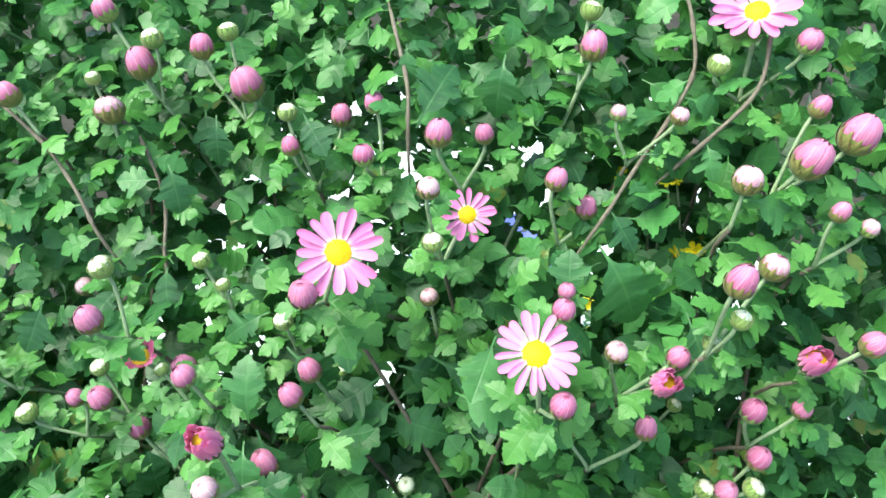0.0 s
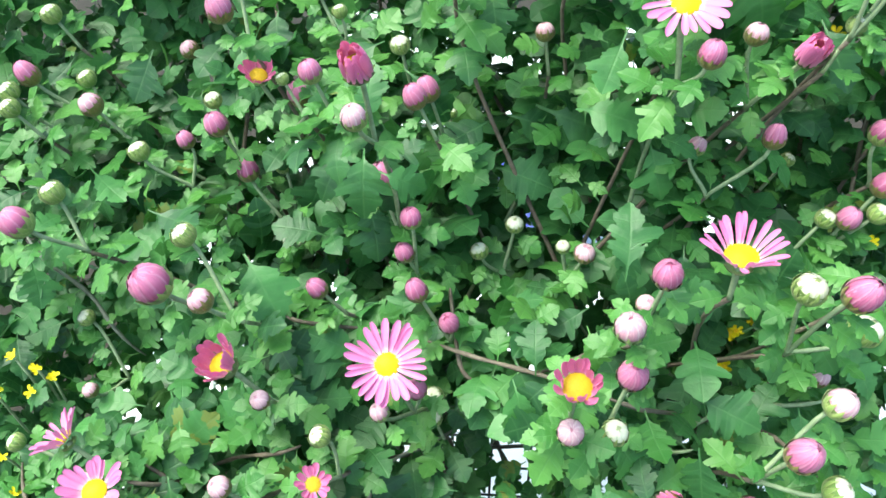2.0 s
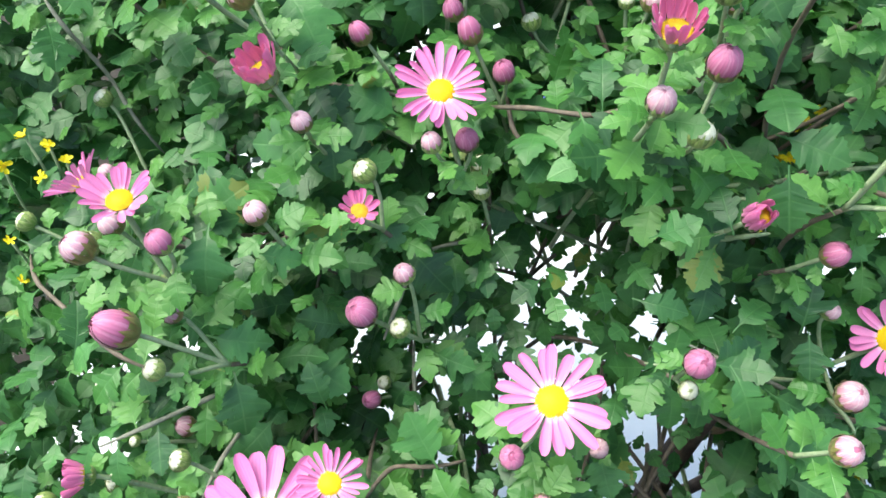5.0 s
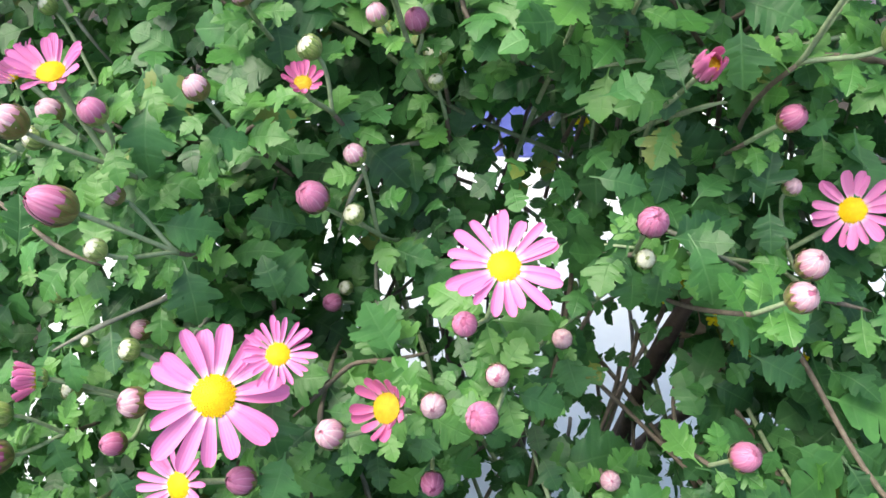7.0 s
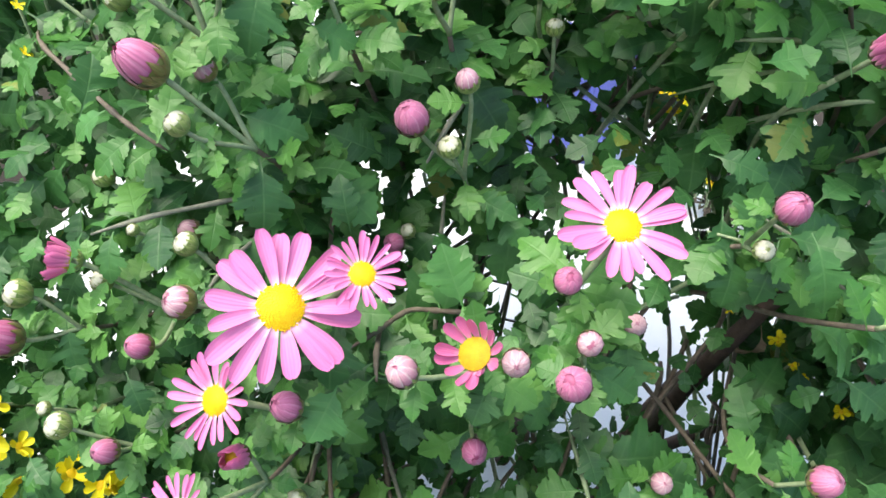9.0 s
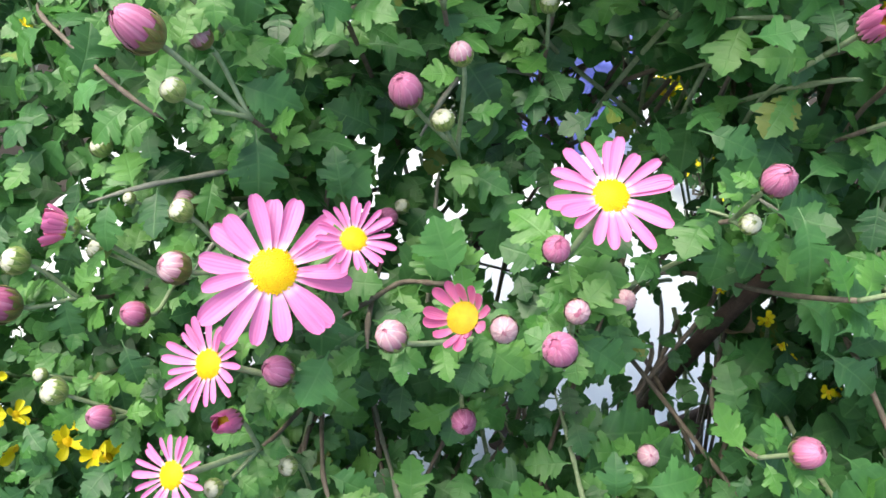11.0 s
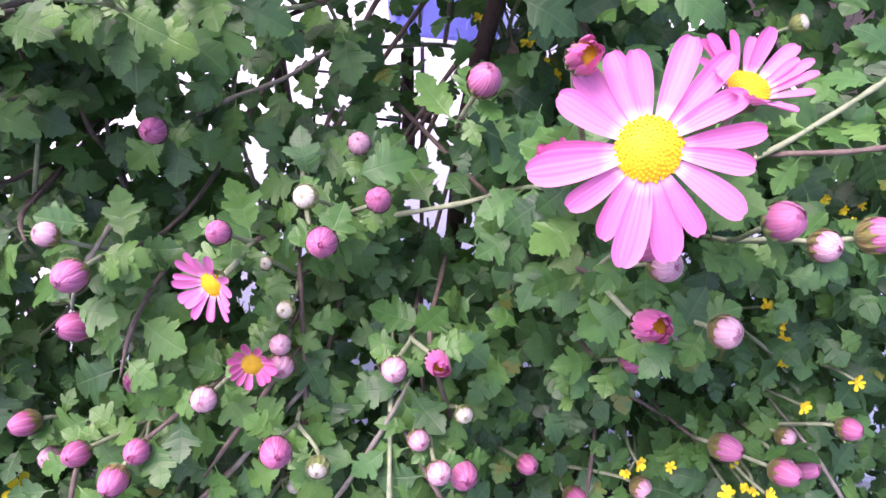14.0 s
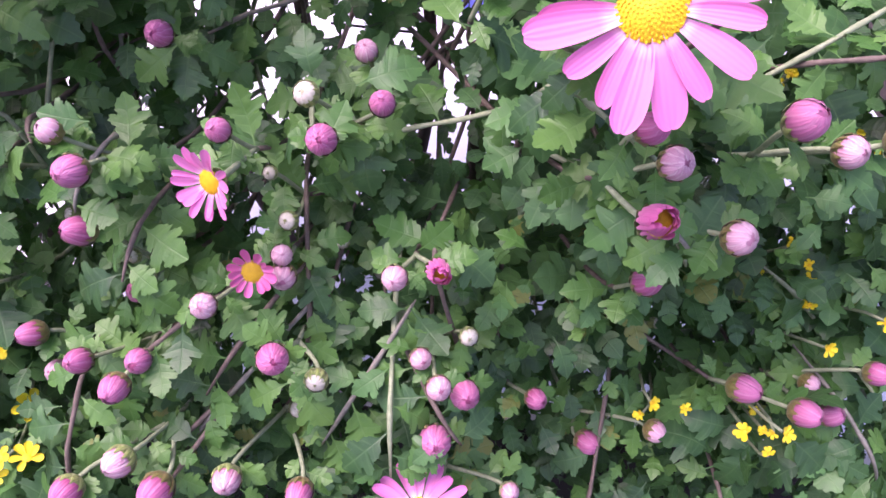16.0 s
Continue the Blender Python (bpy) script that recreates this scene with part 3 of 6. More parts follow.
yellow("behind", 0.040, 0.345, 0.625, -0.20, -0.90, 0.39)
yellow("behind", 0.136, 0.355, 0.632, -0.35, -0.87, 0.36)
yellow("behind", 0.037, 0.369, 0.613, -0.22, -0.91, 0.36)
yellow("behind", 0.111, 0.251, 0.539, -0.38, -0.76, 0.53)
yellow("behind", 0.127, 0.235, 0.518, -0.41, -0.72, 0.56)
yellow("behind", 0.154, 0.231, 0.512, -0.45, -0.70, 0.56)
yellow("behind", 0.188, 0.219, 0.497, -0.50, -0.65, 0.57)
yellow("behind", 0.189, 0.242, 0.476, -0.36, -0.81, 0.47)
yellow("behind", 0.296, 0.138, 0.399, -0.43, -0.66, 0.61)
yellow("behind", 0.320, 0.134, 0.395, -0.46, -0.64, 0.61)
yellow("behind", 0.337, 0.185, 0.457, -0.44, -0.74, 0.51)
yellow("behind", 0.267, 0.179, 0.489, -0.34, -0.80, 0.49)
yellow("behind", 0.269, 0.037, 0.354, -0.40, -0.50, 0.76)
yellow("behind", 0.322, 0.097, 0.388, -0.48, -0.59, 0.65)
yellow("behind", 0.370, 0.202, 0.451, -0.52, -0.72, 0.47)
yellow("behind", 0.294, 0.072, 0.329, -0.40, -0.59, 0.71)
yellow("behind", 0.281, 0.039, 0.328, -0.39, -0.54, 0.74)
yellow("behind", 0.306, 0.196, 0.410, -0.39, -0.77, 0.50)
yellow("behind", 0.234, 0.072, 0.332, -0.29, -0.61, 0.73)
yellow("low", -0.330, 0.111, 0.417, 0.46, -0.47, 0.76)
yellow("low", -0.342, 0.112, 0.420, 0.47, -0.47, 0.74)
yellow("low", -0.328, 0.102, 0.408, 0.45, -0.46, 0.76)
yellow("low", -0.277, 0.099, 0.403, 0.37, -0.47, 0.80)
yellow("low", -0.294, 0.100, 0.405, 0.39, -0.47, 0.79)
yellow("low", -0.226, 0.051, 0.362, 0.45, -0.49, 0.75)
yellow("low", -0.210, 0.035, 0.344, 0.42, -0.46, 0.78)
yellow("low", -0.194, 0.038, 0.348, 0.40, -0.47, 0.79)
yellow("low", -0.192, 0.024, 0.332, 0.39, -0.44, 0.81)
yellow("low", -0.173, 0.047, 0.321, 0.52, -0.51, 0.69)
yellow("low", -0.136, -0.028, 0.295, 0.48, -0.39, 0.79)
yellow("low", -0.132, -0.013, 0.312, 0.48, -0.43, 0.77)
yellow("low", -0.138, 0.029, 0.300, 0.46, -0.48, 0.74)
yellow("low", -0.358, 0.276, 0.688, 0.54, -0.61, 0.59)
yellow("low", -0.356, 0.269, 0.678, 0.53, -0.60, 0.60)
yellow("low", -0.368, 0.240, 0.621, 0.55, -0.65, 0.53)
opening(-0.065, 0.290, 0.630, 0.00, -0.80, 0.59, 0.0080)
opening(-0.094, 0.281, 0.620, 0.06, -0.79, 0.61, 0.0038)
opening(-0.027, 0.287, 0.629, -0.07, -0.80, 0.60, 0.0051)
opening(-0.014, 0.285, 0.628, -0.10, -0.79, 0.60, 0.0051)
opening(-0.009, 0.295, 0.642, -0.11, -0.81, 0.57, 0.0038)
opening(0.018, 0.293, 0.646, -0.17, -0.81, 0.56, 0.0045)
opening(0.032, 0.277, 0.628, -0.19, -0.78, 0.60, 0.0048)
opening(0.047, 0.265, 0.619, -0.22, -0.75, 0.62, 0.0038)
opening(0.090, 0.252, 0.622, -0.31, -0.73, 0.61, 0.0038)
opening(-0.107, 0.233, 0.568, 0.09, -0.69, 0.72, 0.0070)
opening(-0.144, 0.232, 0.573, 0.16, -0.69, 0.71, 0.0048)
opening(-0.065, 0.207, 0.543, 0.00, -0.64, 0.77, 0.0064)
opening(-0.053, 0.213, 0.547, -0.02, -0.65, 0.76, 0.0057)
opening(-0.120, 0.201, 0.542, 0.11, -0.63, 0.77, 0.0048)
opening(-0.086, 0.212, 0.547, 0.04, -0.65, 0.76, 0.0038)
opening(0.055, 0.196, 0.552, -0.24, -0.62, 0.75, 0.0064)
opening(0.035, 0.201, 0.550, -0.20, -0.63, 0.75, 0.0048)
opening(-0.080, 0.182, 0.523, 0.03, -0.59, 0.81, 0.0048)
opening(-0.149, 0.264, 0.567, 0.14, -0.83, 0.54, 0.0048)
opening(-0.113, 0.250, 0.542, 0.07, -0.80, 0.59, 0.0051)
opening(-0.100, 0.250, 0.540, 0.04, -0.80, 0.60, 0.0038)
opening(-0.061, 0.232, 0.517, -0.04, -0.77, 0.64, 0.0070)
opening(-0.051, 0.229, 0.515, -0.06, -0.76, 0.65, 0.0070)
opening(-0.083, 0.239, 0.525, 0.01, -0.78, 0.63, 0.0038)
opening(0.047, 0.213, 0.520, -0.25, -0.73, 0.64, 0.0057)
opening(0.062, 0.208, 0.521, -0.28, -0.72, 0.64, 0.0057)
opening(0.053, 0.270, 0.604, -0.27, -0.84, 0.47, 0.0048)
opening(0.055, 0.257, 0.582, -0.27, -0.82, 0.51, 0.0038)
opening(0.011, 0.283, 0.607, -0.18, -0.87, 0.46, 0.0038)
opening(0.055, 0.191, 0.499, -0.27, -0.68, 0.68, 0.0045)
opening(0.057, 0.184, 0.493, -0.27, -0.67, 0.69, 0.0038)
opening(-0.124, 0.222, 0.508, 0.09, -0.75, 0.66, 0.0048)
opening(-0.155, 0.170, 0.462, 0.15, -0.64, 0.75, 0.0038)
opening(-0.077, 0.131, 0.425, -0.01, -0.56, 0.83, 0.0045)
opening(-0.069, 0.134, 0.428, -0.02, -0.57, 0.82, 0.0045)
opening(-0.034, 0.141, 0.435, -0.09, -0.58, 0.81, 0.0038)
opening(-0.125, 0.229, 0.481, 0.23, -0.83, 0.50, 0.0063)
opening(-0.121, 0.210, 0.450, 0.23, -0.79, 0.56, 0.0058)
opening(-0.114, 0.211, 0.450, 0.21, -0.80, 0.56, 0.0035)
opening(-0.029, 0.237, 0.468, 0.04, -0.85, 0.53, 0.0087)
opening(-0.015, 0.238, 0.469, 0.02, -0.85, 0.52, 0.0087)
opening(0.001, 0.243, 0.478, -0.02, -0.86, 0.51, 0.0069)
opening(0.081, 0.245, 0.497, -0.18, -0.87, 0.47, 0.0075)
opening(0.084, 0.239, 0.488, -0.18, -0.85, 0.49, 0.0069)
opening(0.072, 0.230, 0.468, -0.16, -0.83, 0.53, 0.0087)
opening(0.066, 0.223, 0.456, -0.15, -0.82, 0.55, 0.0046)
opening(0.126, 0.247, 0.524, -0.27, -0.87, 0.42, 0.0087)
opening(0.134, 0.238, 0.511, -0.28, -0.85, 0.44, 0.0081)
opening(0.120, 0.246, 0.517, -0.25, -0.87, 0.43, 0.0058)
opening(-0.039, 0.195, 0.412, 0.06, -0.77, 0.64, 0.0043)
opening(-0.083, 0.247, 0.497, 0.15, -0.87, 0.47, 0.0035)
opening(-0.057, 0.234, 0.484, 0.18, -0.88, 0.44, 0.0043)
opening(-0.041, 0.245, 0.501, 0.15, -0.90, 0.41, 0.0035)
opening(-0.028, 0.238, 0.482, 0.13, -0.89, 0.45, 0.0063)
opening(-0.021, 0.233, 0.471, 0.11, -0.88, 0.47, 0.0052)
opening(0.077, 0.229, 0.461, -0.08, -0.87, 0.49, 0.0075)
opening(0.073, 0.224, 0.451, -0.08, -0.86, 0.51, 0.0043)
opening(0.093, 0.189, 0.403, -0.12, -0.79, 0.61, 0.0058)
opening(0.120, 0.178, 0.395, -0.17, -0.77, 0.62, 0.0043)
opening(0.141, 0.246, 0.517, -0.21, -0.90, 0.38, 0.0075)
opening(0.151, 0.240, 0.509, -0.23, -0.89, 0.39, 0.0081)
opening(-0.034, 0.193, 0.410, 0.14, -0.79, 0.59, 0.0043)
opening(-0.024, 0.226, 0.492, 0.26, -0.87, 0.42, 0.0063)
opening(-0.014, 0.231, 0.495, 0.24, -0.88, 0.42, 0.0052)
opening(-0.003, 0.227, 0.482, 0.21, -0.87, 0.44, 0.0052)
opening(0.026, 0.239, 0.495, 0.16, -0.89, 0.42, 0.0043)
opening(0.072, 0.222, 0.452, 0.07, -0.86, 0.51, 0.0043)
opening(0.085, 0.189, 0.401, 0.04, -0.79, 0.61, 0.0052)
opening(0.093, 0.193, 0.406, 0.02, -0.80, 0.60, 0.0040)
opening(0.134, 0.182, 0.393, -0.06, -0.78, 0.62, 0.0052)
opening(0.043, 0.245, 0.505, -0.17, -0.81, 0.56, 0.0026)
opening(0.055, 0.239, 0.501, -0.20, -0.80, 0.57, 0.0023)
opening(0.069, 0.236, 0.502, -0.23, -0.79, 0.57, 0.0030)
opening(0.077, 0.226, 0.492, -0.24, -0.77, 0.59, 0.0026)
opening(0.067, 0.219, 0.479, -0.22, -0.76, 0.61, 0.0030)
opening(0.068, 0.208, 0.466, -0.22, -0.74, 0.64, 0.0026)
opening(0.117, 0.239, 0.530, -0.32, -0.80, 0.51, 0.0053)
opening(0.122, 0.229, 0.518, -0.33, -0.78, 0.53, 0.0045)
opening(-0.009, 0.262, 0.519, -0.07, -0.84, 0.53, 0.0045)
opening(-0.001, 0.198, 0.439, -0.09, -0.72, 0.69, 0.0049)
opening(0.052, 0.287, 0.583, -0.19, -0.89, 0.40, 0.0045)
opening(0.026, 0.171, 0.417, -0.14, -0.66, 0.74, 0.0038)
opening(-0.019, 0.168, 0.409, -0.05, -0.66, 0.75, 0.0045)
opening(0.093, 0.155, 0.422, -0.27, -0.63, 0.73, 0.0038)
opening(-0.014, 0.172, 0.383, 0.22, -0.78, 0.59, 0.0071)
opening(0.044, 0.124, 0.315, 0.11, -0.68, 0.72, 0.0079)
opening(0.045, 0.101, 0.294, 0.11, -0.63, 0.77, 0.0071)
opening(0.090, 0.200, 0.400, 0.02, -0.83, 0.55, 0.0047)
opening(0.167, 0.140, 0.333, -0.14, -0.71, 0.69, 0.0040)
opening(0.151, 0.132, 0.322, -0.11, -0.70, 0.71, 0.0036)
opening(-0.023, 0.223, 0.471, 0.24, -0.88, 0.41, 0.0040)
opening(-0.037, 0.191, 0.420, 0.27, -0.81, 0.51, 0.0036)
opening(0.005, 0.234, 0.481, 0.19, -0.90, 0.39, 0.0040)
opening(0.040, 0.345, 0.792, -0.05, -0.62, 0.78, 0.0071)
opening(0.047, 0.351, 0.798, -0.07, -0.63, 0.77, 0.0055)
opening(-0.042, 0.389, 0.834, 0.11, -0.71, 0.70, 0.0047)
opening(-0.082, 0.365, 0.820, 0.19, -0.66, 0.73, 0.0047)
opening(-0.028, 0.351, 0.798, 0.08, -0.63, 0.77, 0.0040)
opening(0.097, 0.435, 0.896, -0.17, -0.80, 0.57, 0.0040)
opening(-0.021, 0.299, 0.643, -0.10, -0.91, 0.40, 0.0087)
opening(-0.038, 0.300, 0.643, -0.07, -0.91, 0.40, 0.0071)
opening(0.007, 0.296, 0.647, -0.16, -0.90, 0.40, 0.0079)
opening(0.000, 0.279, 0.609, -0.14, -0.87, 0.47, 0.0063)
opening(-0.050, 0.287, 0.613, -0.04, -0.89, 0.46, 0.0040)
opening(-0.018, 0.316, 0.635, -0.14, -0.92, 0.36, 0.0103)
opening(-0.032, 0.316, 0.630, -0.11, -0.92, 0.37, 0.0071)
opening(-0.000, 0.314, 0.639, -0.18, -0.92, 0.35, 0.0063)
opening(-0.094, 0.291, 0.572, 0.01, -0.87, 0.49, 0.0047)
opening(0.046, 0.252, 0.500, -0.11, -0.88, 0.46, 0.0071)
opening(0.054, 0.247, 0.491, -0.12, -0.87, 0.48, 0.0055)
opening(-0.007, 0.269, 0.527, -0.00, -0.91, 0.41, 0.0047)
opening(0.003, 0.243, 0.485, 0.06, -0.90, 0.44, 0.0055)
opening(0.033, 0.248, 0.494, 0.00, -0.91, 0.42, 0.0055)
opening(0.055, 0.253, 0.504, -0.04, -0.91, 0.40, 0.0071)
opening(0.076, 0.245, 0.490, -0.08, -0.90, 0.43, 0.0071)
opening(0.083, 0.250, 0.504, -0.10, -0.91, 0.40, 0.0055)
opening(0.066, 0.247, 0.501, 0.08, -0.91, 0.41, 0.0063)
opening(0.103, 0.255, 0.515, 0.00, -0.93, 0.38, 0.0047)
opening(0.038, 0.246, 0.506, 0.13, -0.91, 0.40, 0.0047)
opening(0.094, 0.215, 0.544, -0.35, -0.73, 0.59, 0.0063)
opening(0.105, 0.243, 0.530, -0.30, -0.81, 0.51, 0.0047)
opening(0.108, 0.235, 0.520, -0.30, -0.79, 0.53, 0.0047)
opening(0.111, 0.254, 0.521, -0.15, -0.92, 0.37, 0.0071)
opening(0.112, 0.250, 0.512, -0.15, -0.91, 0.39, 0.0063)
opening(0.119, 0.256, 0.519, -0.03, -0.93, 0.37, 0.0071)
opening(0.047, 0.246, 0.503, 0.12, -0.91, 0.40, 0.0047)
opening(0.108, 0.253, 0.525, -0.23, -0.88, 0.41, 0.0071)
opening(-0.068, 0.362, 0.779, 0.08, -0.77, 0.63, 0.0059)
opening(0.031, 0.351, 0.768, -0.11, -0.75, 0.65, 0.0063)
opening(0.041, 0.342, 0.760, -0.13, -0.73, 0.67, 0.0055)
opening(-0.141, 0.321, 0.752, 0.23, -0.69, 0.69, 0.0055)
opening(0.105, 0.351, 0.790, -0.26, -0.75, 0.61, 0.0047)
opening(-0.054, 0.274, 0.694, 0.06, -0.59, 0.80, 0.0071)
opening(-0.073, 0.279, 0.700, 0.10, -0.60, 0.79, 0.0040)
opening(-0.019, 0.294, 0.709, -0.01, -0.63, 0.77, 0.0055)
opening(0.016, 0.286, 0.704, -0.08, -0.62, 0.78, 0.0055)
opening(0.045, 0.321, 0.739, -0.14, -0.69, 0.71, 0.0055)
opening(0.067, 0.281, 0.709, -0.18, -0.61, 0.77, 0.0040)
opening(-0.154, 0.306, 0.726, 0.21, -0.77, 0.60, 0.0059)
opening(-0.121, 0.333, 0.754, 0.15, -0.82, 0.55, 0.0047)
opening(0.039, 0.320, 0.738, -0.17, -0.80, 0.58, 0.0087)
opening(-0.061, 0.268, 0.667, 0.03, -0.69, 0.72, 0.0059)
opening(-0.087, 0.255, 0.657, 0.08, -0.67, 0.74, 0.0047)
opening(-0.012, 0.261, 0.662, -0.07, -0.68, 0.73, 0.0063)
opening(-0.046, 0.220, 0.627, 0.00, -0.60, 0.80, 0.0047)
opening(-0.132, 0.209, 0.628, 0.17, -0.57, 0.80, 0.0055)
opening(-0.098, 0.209, 0.622, 0.10, -0.57, 0.81, 0.0055)
opening(0.100, 0.301, 0.737, -0.29, -0.76, 0.58, 0.0040)
opening(-0.008, 0.251, 0.653, -0.08, -0.66, 0.75, 0.0047)
yellow("far", 0.306, 1.200, 0.175, -0.18, -0.92, 0.35)
yellow("far", 0.365, 1.200, 0.165, -0.21, -0.91, 0.35)
yellow("far", 0.505, 1.200, 0.121, -0.29, -0.88, 0.37)
yellow("far", 0.531, 1.200, 0.093, -0.31, -0.87, 0.38)
yellow("far", 0.473, 1.200, 0.129, -0.28, -0.89, 0.36)
yellow("far", 0.372, 1.200, 0.134, -0.23, -0.90, 0.36)
yellow("far", 0.534, 1.200, 0.065, -0.32, -0.86, 0.39)
yellow("far", 0.540, 1.200, 0.116, -0.33, -0.87, 0.36)
yellow("far", 0.222, 1.200, 0.294, -0.21, -0.91, 0.35)
yellow("far", 0.261, 1.200, 0.280, -0.23, -0.90, 0.36)
yellow("far", 0.243, 1.200, 0.291, -0.22, -0.91, 0.35)
yellow("far", 0.268, 1.200, 0.276, -0.24, -0.90, 0.36)
yellow("far", 0.378, 1.150, 0.147, -0.25, -0.90, 0.37)
yellow("far", 0.411, 1.150, 0.131, -0.27, -0.89, 0.37)
yellow("far", 0.569, 1.150, 0.130, -0.36, -0.86, 0.36)
yellow("far", 0.376, 1.200, 0.261, -0.26, -0.91, 0.32)
opening(0.042, 0.291, 0.652, -0.23, -0.89, 0.39, 0.0063)
opening(0.056, 0.287, 0.651, -0.26, -0.89, 0.39, 0.0047)
opening(0.023, 0.293, 0.647, -0.19, -0.90, 0.39, 0.0047)
opening(0.023, 0.308, 0.637, -0.22, -0.91, 0.36, 0.0079)
opening(0.034, 0.303, 0.632, -0.24, -0.90, 0.37, 0.0040)
opening(0.115, 0.263, 0.552, -0.25, -0.90, 0.36, 0.0055)
opening(0.131, 0.255, 0.543, -0.28, -0.88, 0.38, 0.0055)
opening(0.129, 0.254, 0.531, -0.19, -0.92, 0.35, 0.0063)
opening(0.183, 0.236, 0.520, -0.30, -0.88, 0.37, 0.0055)
opening(0.131, 0.226, 0.520, -0.35, -0.77, 0.53, 0.0047)
opening(0.153, 0.221, 0.529, -0.39, -0.76, 0.51, 0.0032)
opening(0.180, 0.207, 0.530, -0.45, -0.73, 0.51, 0.0040)
foliage.lit = np.array(OPENINGS)

# larger leaves of the outer layer
leaf(-0.023, 0.475, 1.024, 0.01, -0.56, -0.83, 0.08, -0.94, 0.49, 0.025)
leaf(0.036, 0.459, 1.018, -0.16, -0.56, -0.82, -0.05, -0.93, 0.51, 0.035)
leaf(-0.002, 0.451, 1.018, 0.49, 0.50, 0.72, 0.03, -0.93, 0.52, 0.045)
leaf(0.164, 0.451, 1.010, 0.94, -0.17, -0.28, -0.32, -0.88, 0.51, 0.024)
leaf(0.144, 0.442, 0.981, 1.00, 0.03, -0.00, -0.28, -0.86, 0.57, 0.032)
leaf(-0.084, 0.468, 0.978, 0.51, -0.47, -0.72, 0.20, -0.89, 0.57, 0.030)
leaf(-0.157, 0.480, 0.968, 0.01, -0.56, -0.83, 0.33, -0.85, 0.56, 0.031)
leaf(0.199, 0.400, 0.966, 0.94, -0.17, -0.28, -0.40, -0.79, 0.62, 0.033)
leaf(-0.213, 0.466, 0.945, -1.00, -0.03, 0.00, 0.42, -0.80, 0.59, 0.027)
leaf(-0.189, 0.470, 0.935, 0.27, -0.53, -0.80, 0.37, -0.81, 0.61, 0.032)
leaf(0.109, 0.363, 0.934, 0.51, -0.47, -0.72, -0.23, -0.78, 0.74, 0.049)
leaf(-0.041, 0.385, 0.910, 0.19, -0.55, -0.82, 0.12, -0.78, 0.76, 0.035)
leaf(0.166, 0.430, 0.904, 0.51, -0.47, -0.72, -0.30, -0.78, 0.70, 0.027)
leaf(0.154, 0.350, 0.900, 0.36, -0.52, -0.78, -0.32, -0.71, 0.78, 0.040)
leaf(0.027, 0.334, 0.896, -0.33, -0.54, -0.78, -0.02, -0.73, 0.84, 0.036)
leaf(0.059, 0.316, 0.891, 0.54, -0.47, -0.70, -0.25, -0.91, 0.47, 0.031)
leaf(-0.128, 0.389, 0.879, -0.86, -0.30, -0.41, 0.29, -0.74, 0.76, 0.033)
leaf(-0.112, 0.336, 0.875, -0.01, 0.56, 0.83, 0.28, -0.67, 0.84, 0.037)
leaf(-0.147, 0.349, 0.860, 0.54, -0.47, -0.70, 0.21, -0.91, 0.51, 0.028)
leaf(-0.087, 0.282, 0.848, 0.95, -0.13, -0.28, 0.10, -0.89, 0.60, 0.025)
leaf(-0.060, 0.455, 0.845, 0.92, 0.27, 0.28, 0.02, -0.95, 0.48, 0.051)
leaf(-0.297, 0.424, 0.844, -0.33, -0.54, -0.78, 0.51, -0.65, 0.71, 0.037)
leaf(0.127, 0.372, 0.843, 0.95, -0.13, -0.28, -0.34, -0.87, 0.51, 0.040)
leaf(-0.114, 0.306, 0.832, 0.04, -0.59, -0.81, 0.16, -0.88, 0.60, 0.037)
leaf(0.028, 0.398, 0.830, 0.95, -0.13, -0.28, -0.15, -0.91, 0.53, 0.067)
leaf(0.197, 0.427, 0.822, 0.79, -0.32, -0.52, -0.41, -0.85, 0.50, 0.041)
leaf(0.057, 0.227, 0.817, 0.54, -0.47, -0.70, -0.27, -0.79, 0.70, 0.026)
leaf(-0.055, 0.430, 0.812, 0.04, -0.59, -0.81, 0.02, -0.92, 0.54, 0.038)
leaf(-0.067, 0.398, 0.808, 0.51, -0.47, -0.72, 0.15, -0.69, 0.86, 0.049)
leaf(-0.375, 0.446, 0.796, 0.54, -0.47, -0.70, 0.50, -0.79, 0.50, 0.032)
leaf(0.060, 0.381, 0.787, -0.04, 0.59, 0.81, -0.20, -0.87, 0.61, 0.044)
leaf(0.075, 0.375, 0.784, -0.19, 0.55, 0.82, -0.12, -0.65, 0.90, 0.052)
leaf(-0.033, 0.487, 0.782, 0.19, -0.55, -0.82, 0.08, -0.75, 0.81, 0.057)
leaf(-0.197, 0.241, 0.782, -0.59, -0.50, -0.63, 0.32, -0.89, 0.48, 0.023)
leaf(-0.315, 0.370, 0.782, 0.74, -0.36, -0.57, 0.47, -0.78, 0.58, 0.033)
leaf(-0.014, 0.399, 0.782, 0.19, -0.55, -0.82, 0.05, -0.67, 0.89, 0.042)
leaf(-0.312, 0.295, 0.780, -0.61, -0.49, -0.62, 0.51, -0.72, 0.62, 0.026)
leaf(-0.118, 0.333, 0.775, -0.04, -0.59, -0.81, 0.15, -0.84, 0.67, 0.046)
leaf(0.147, 0.244, 0.773, 0.54, -0.47, -0.70, -0.43, -0.71, 0.71, 0.032)
leaf(-0.009, 0.240, 0.767, -0.04, 0.59, 0.81, -0.09, -0.77, 0.78, 0.029)
leaf(-0.178, 0.289, 0.760, -0.04, 0.59, 0.81, 0.28, -0.78, 0.72, 0.026)
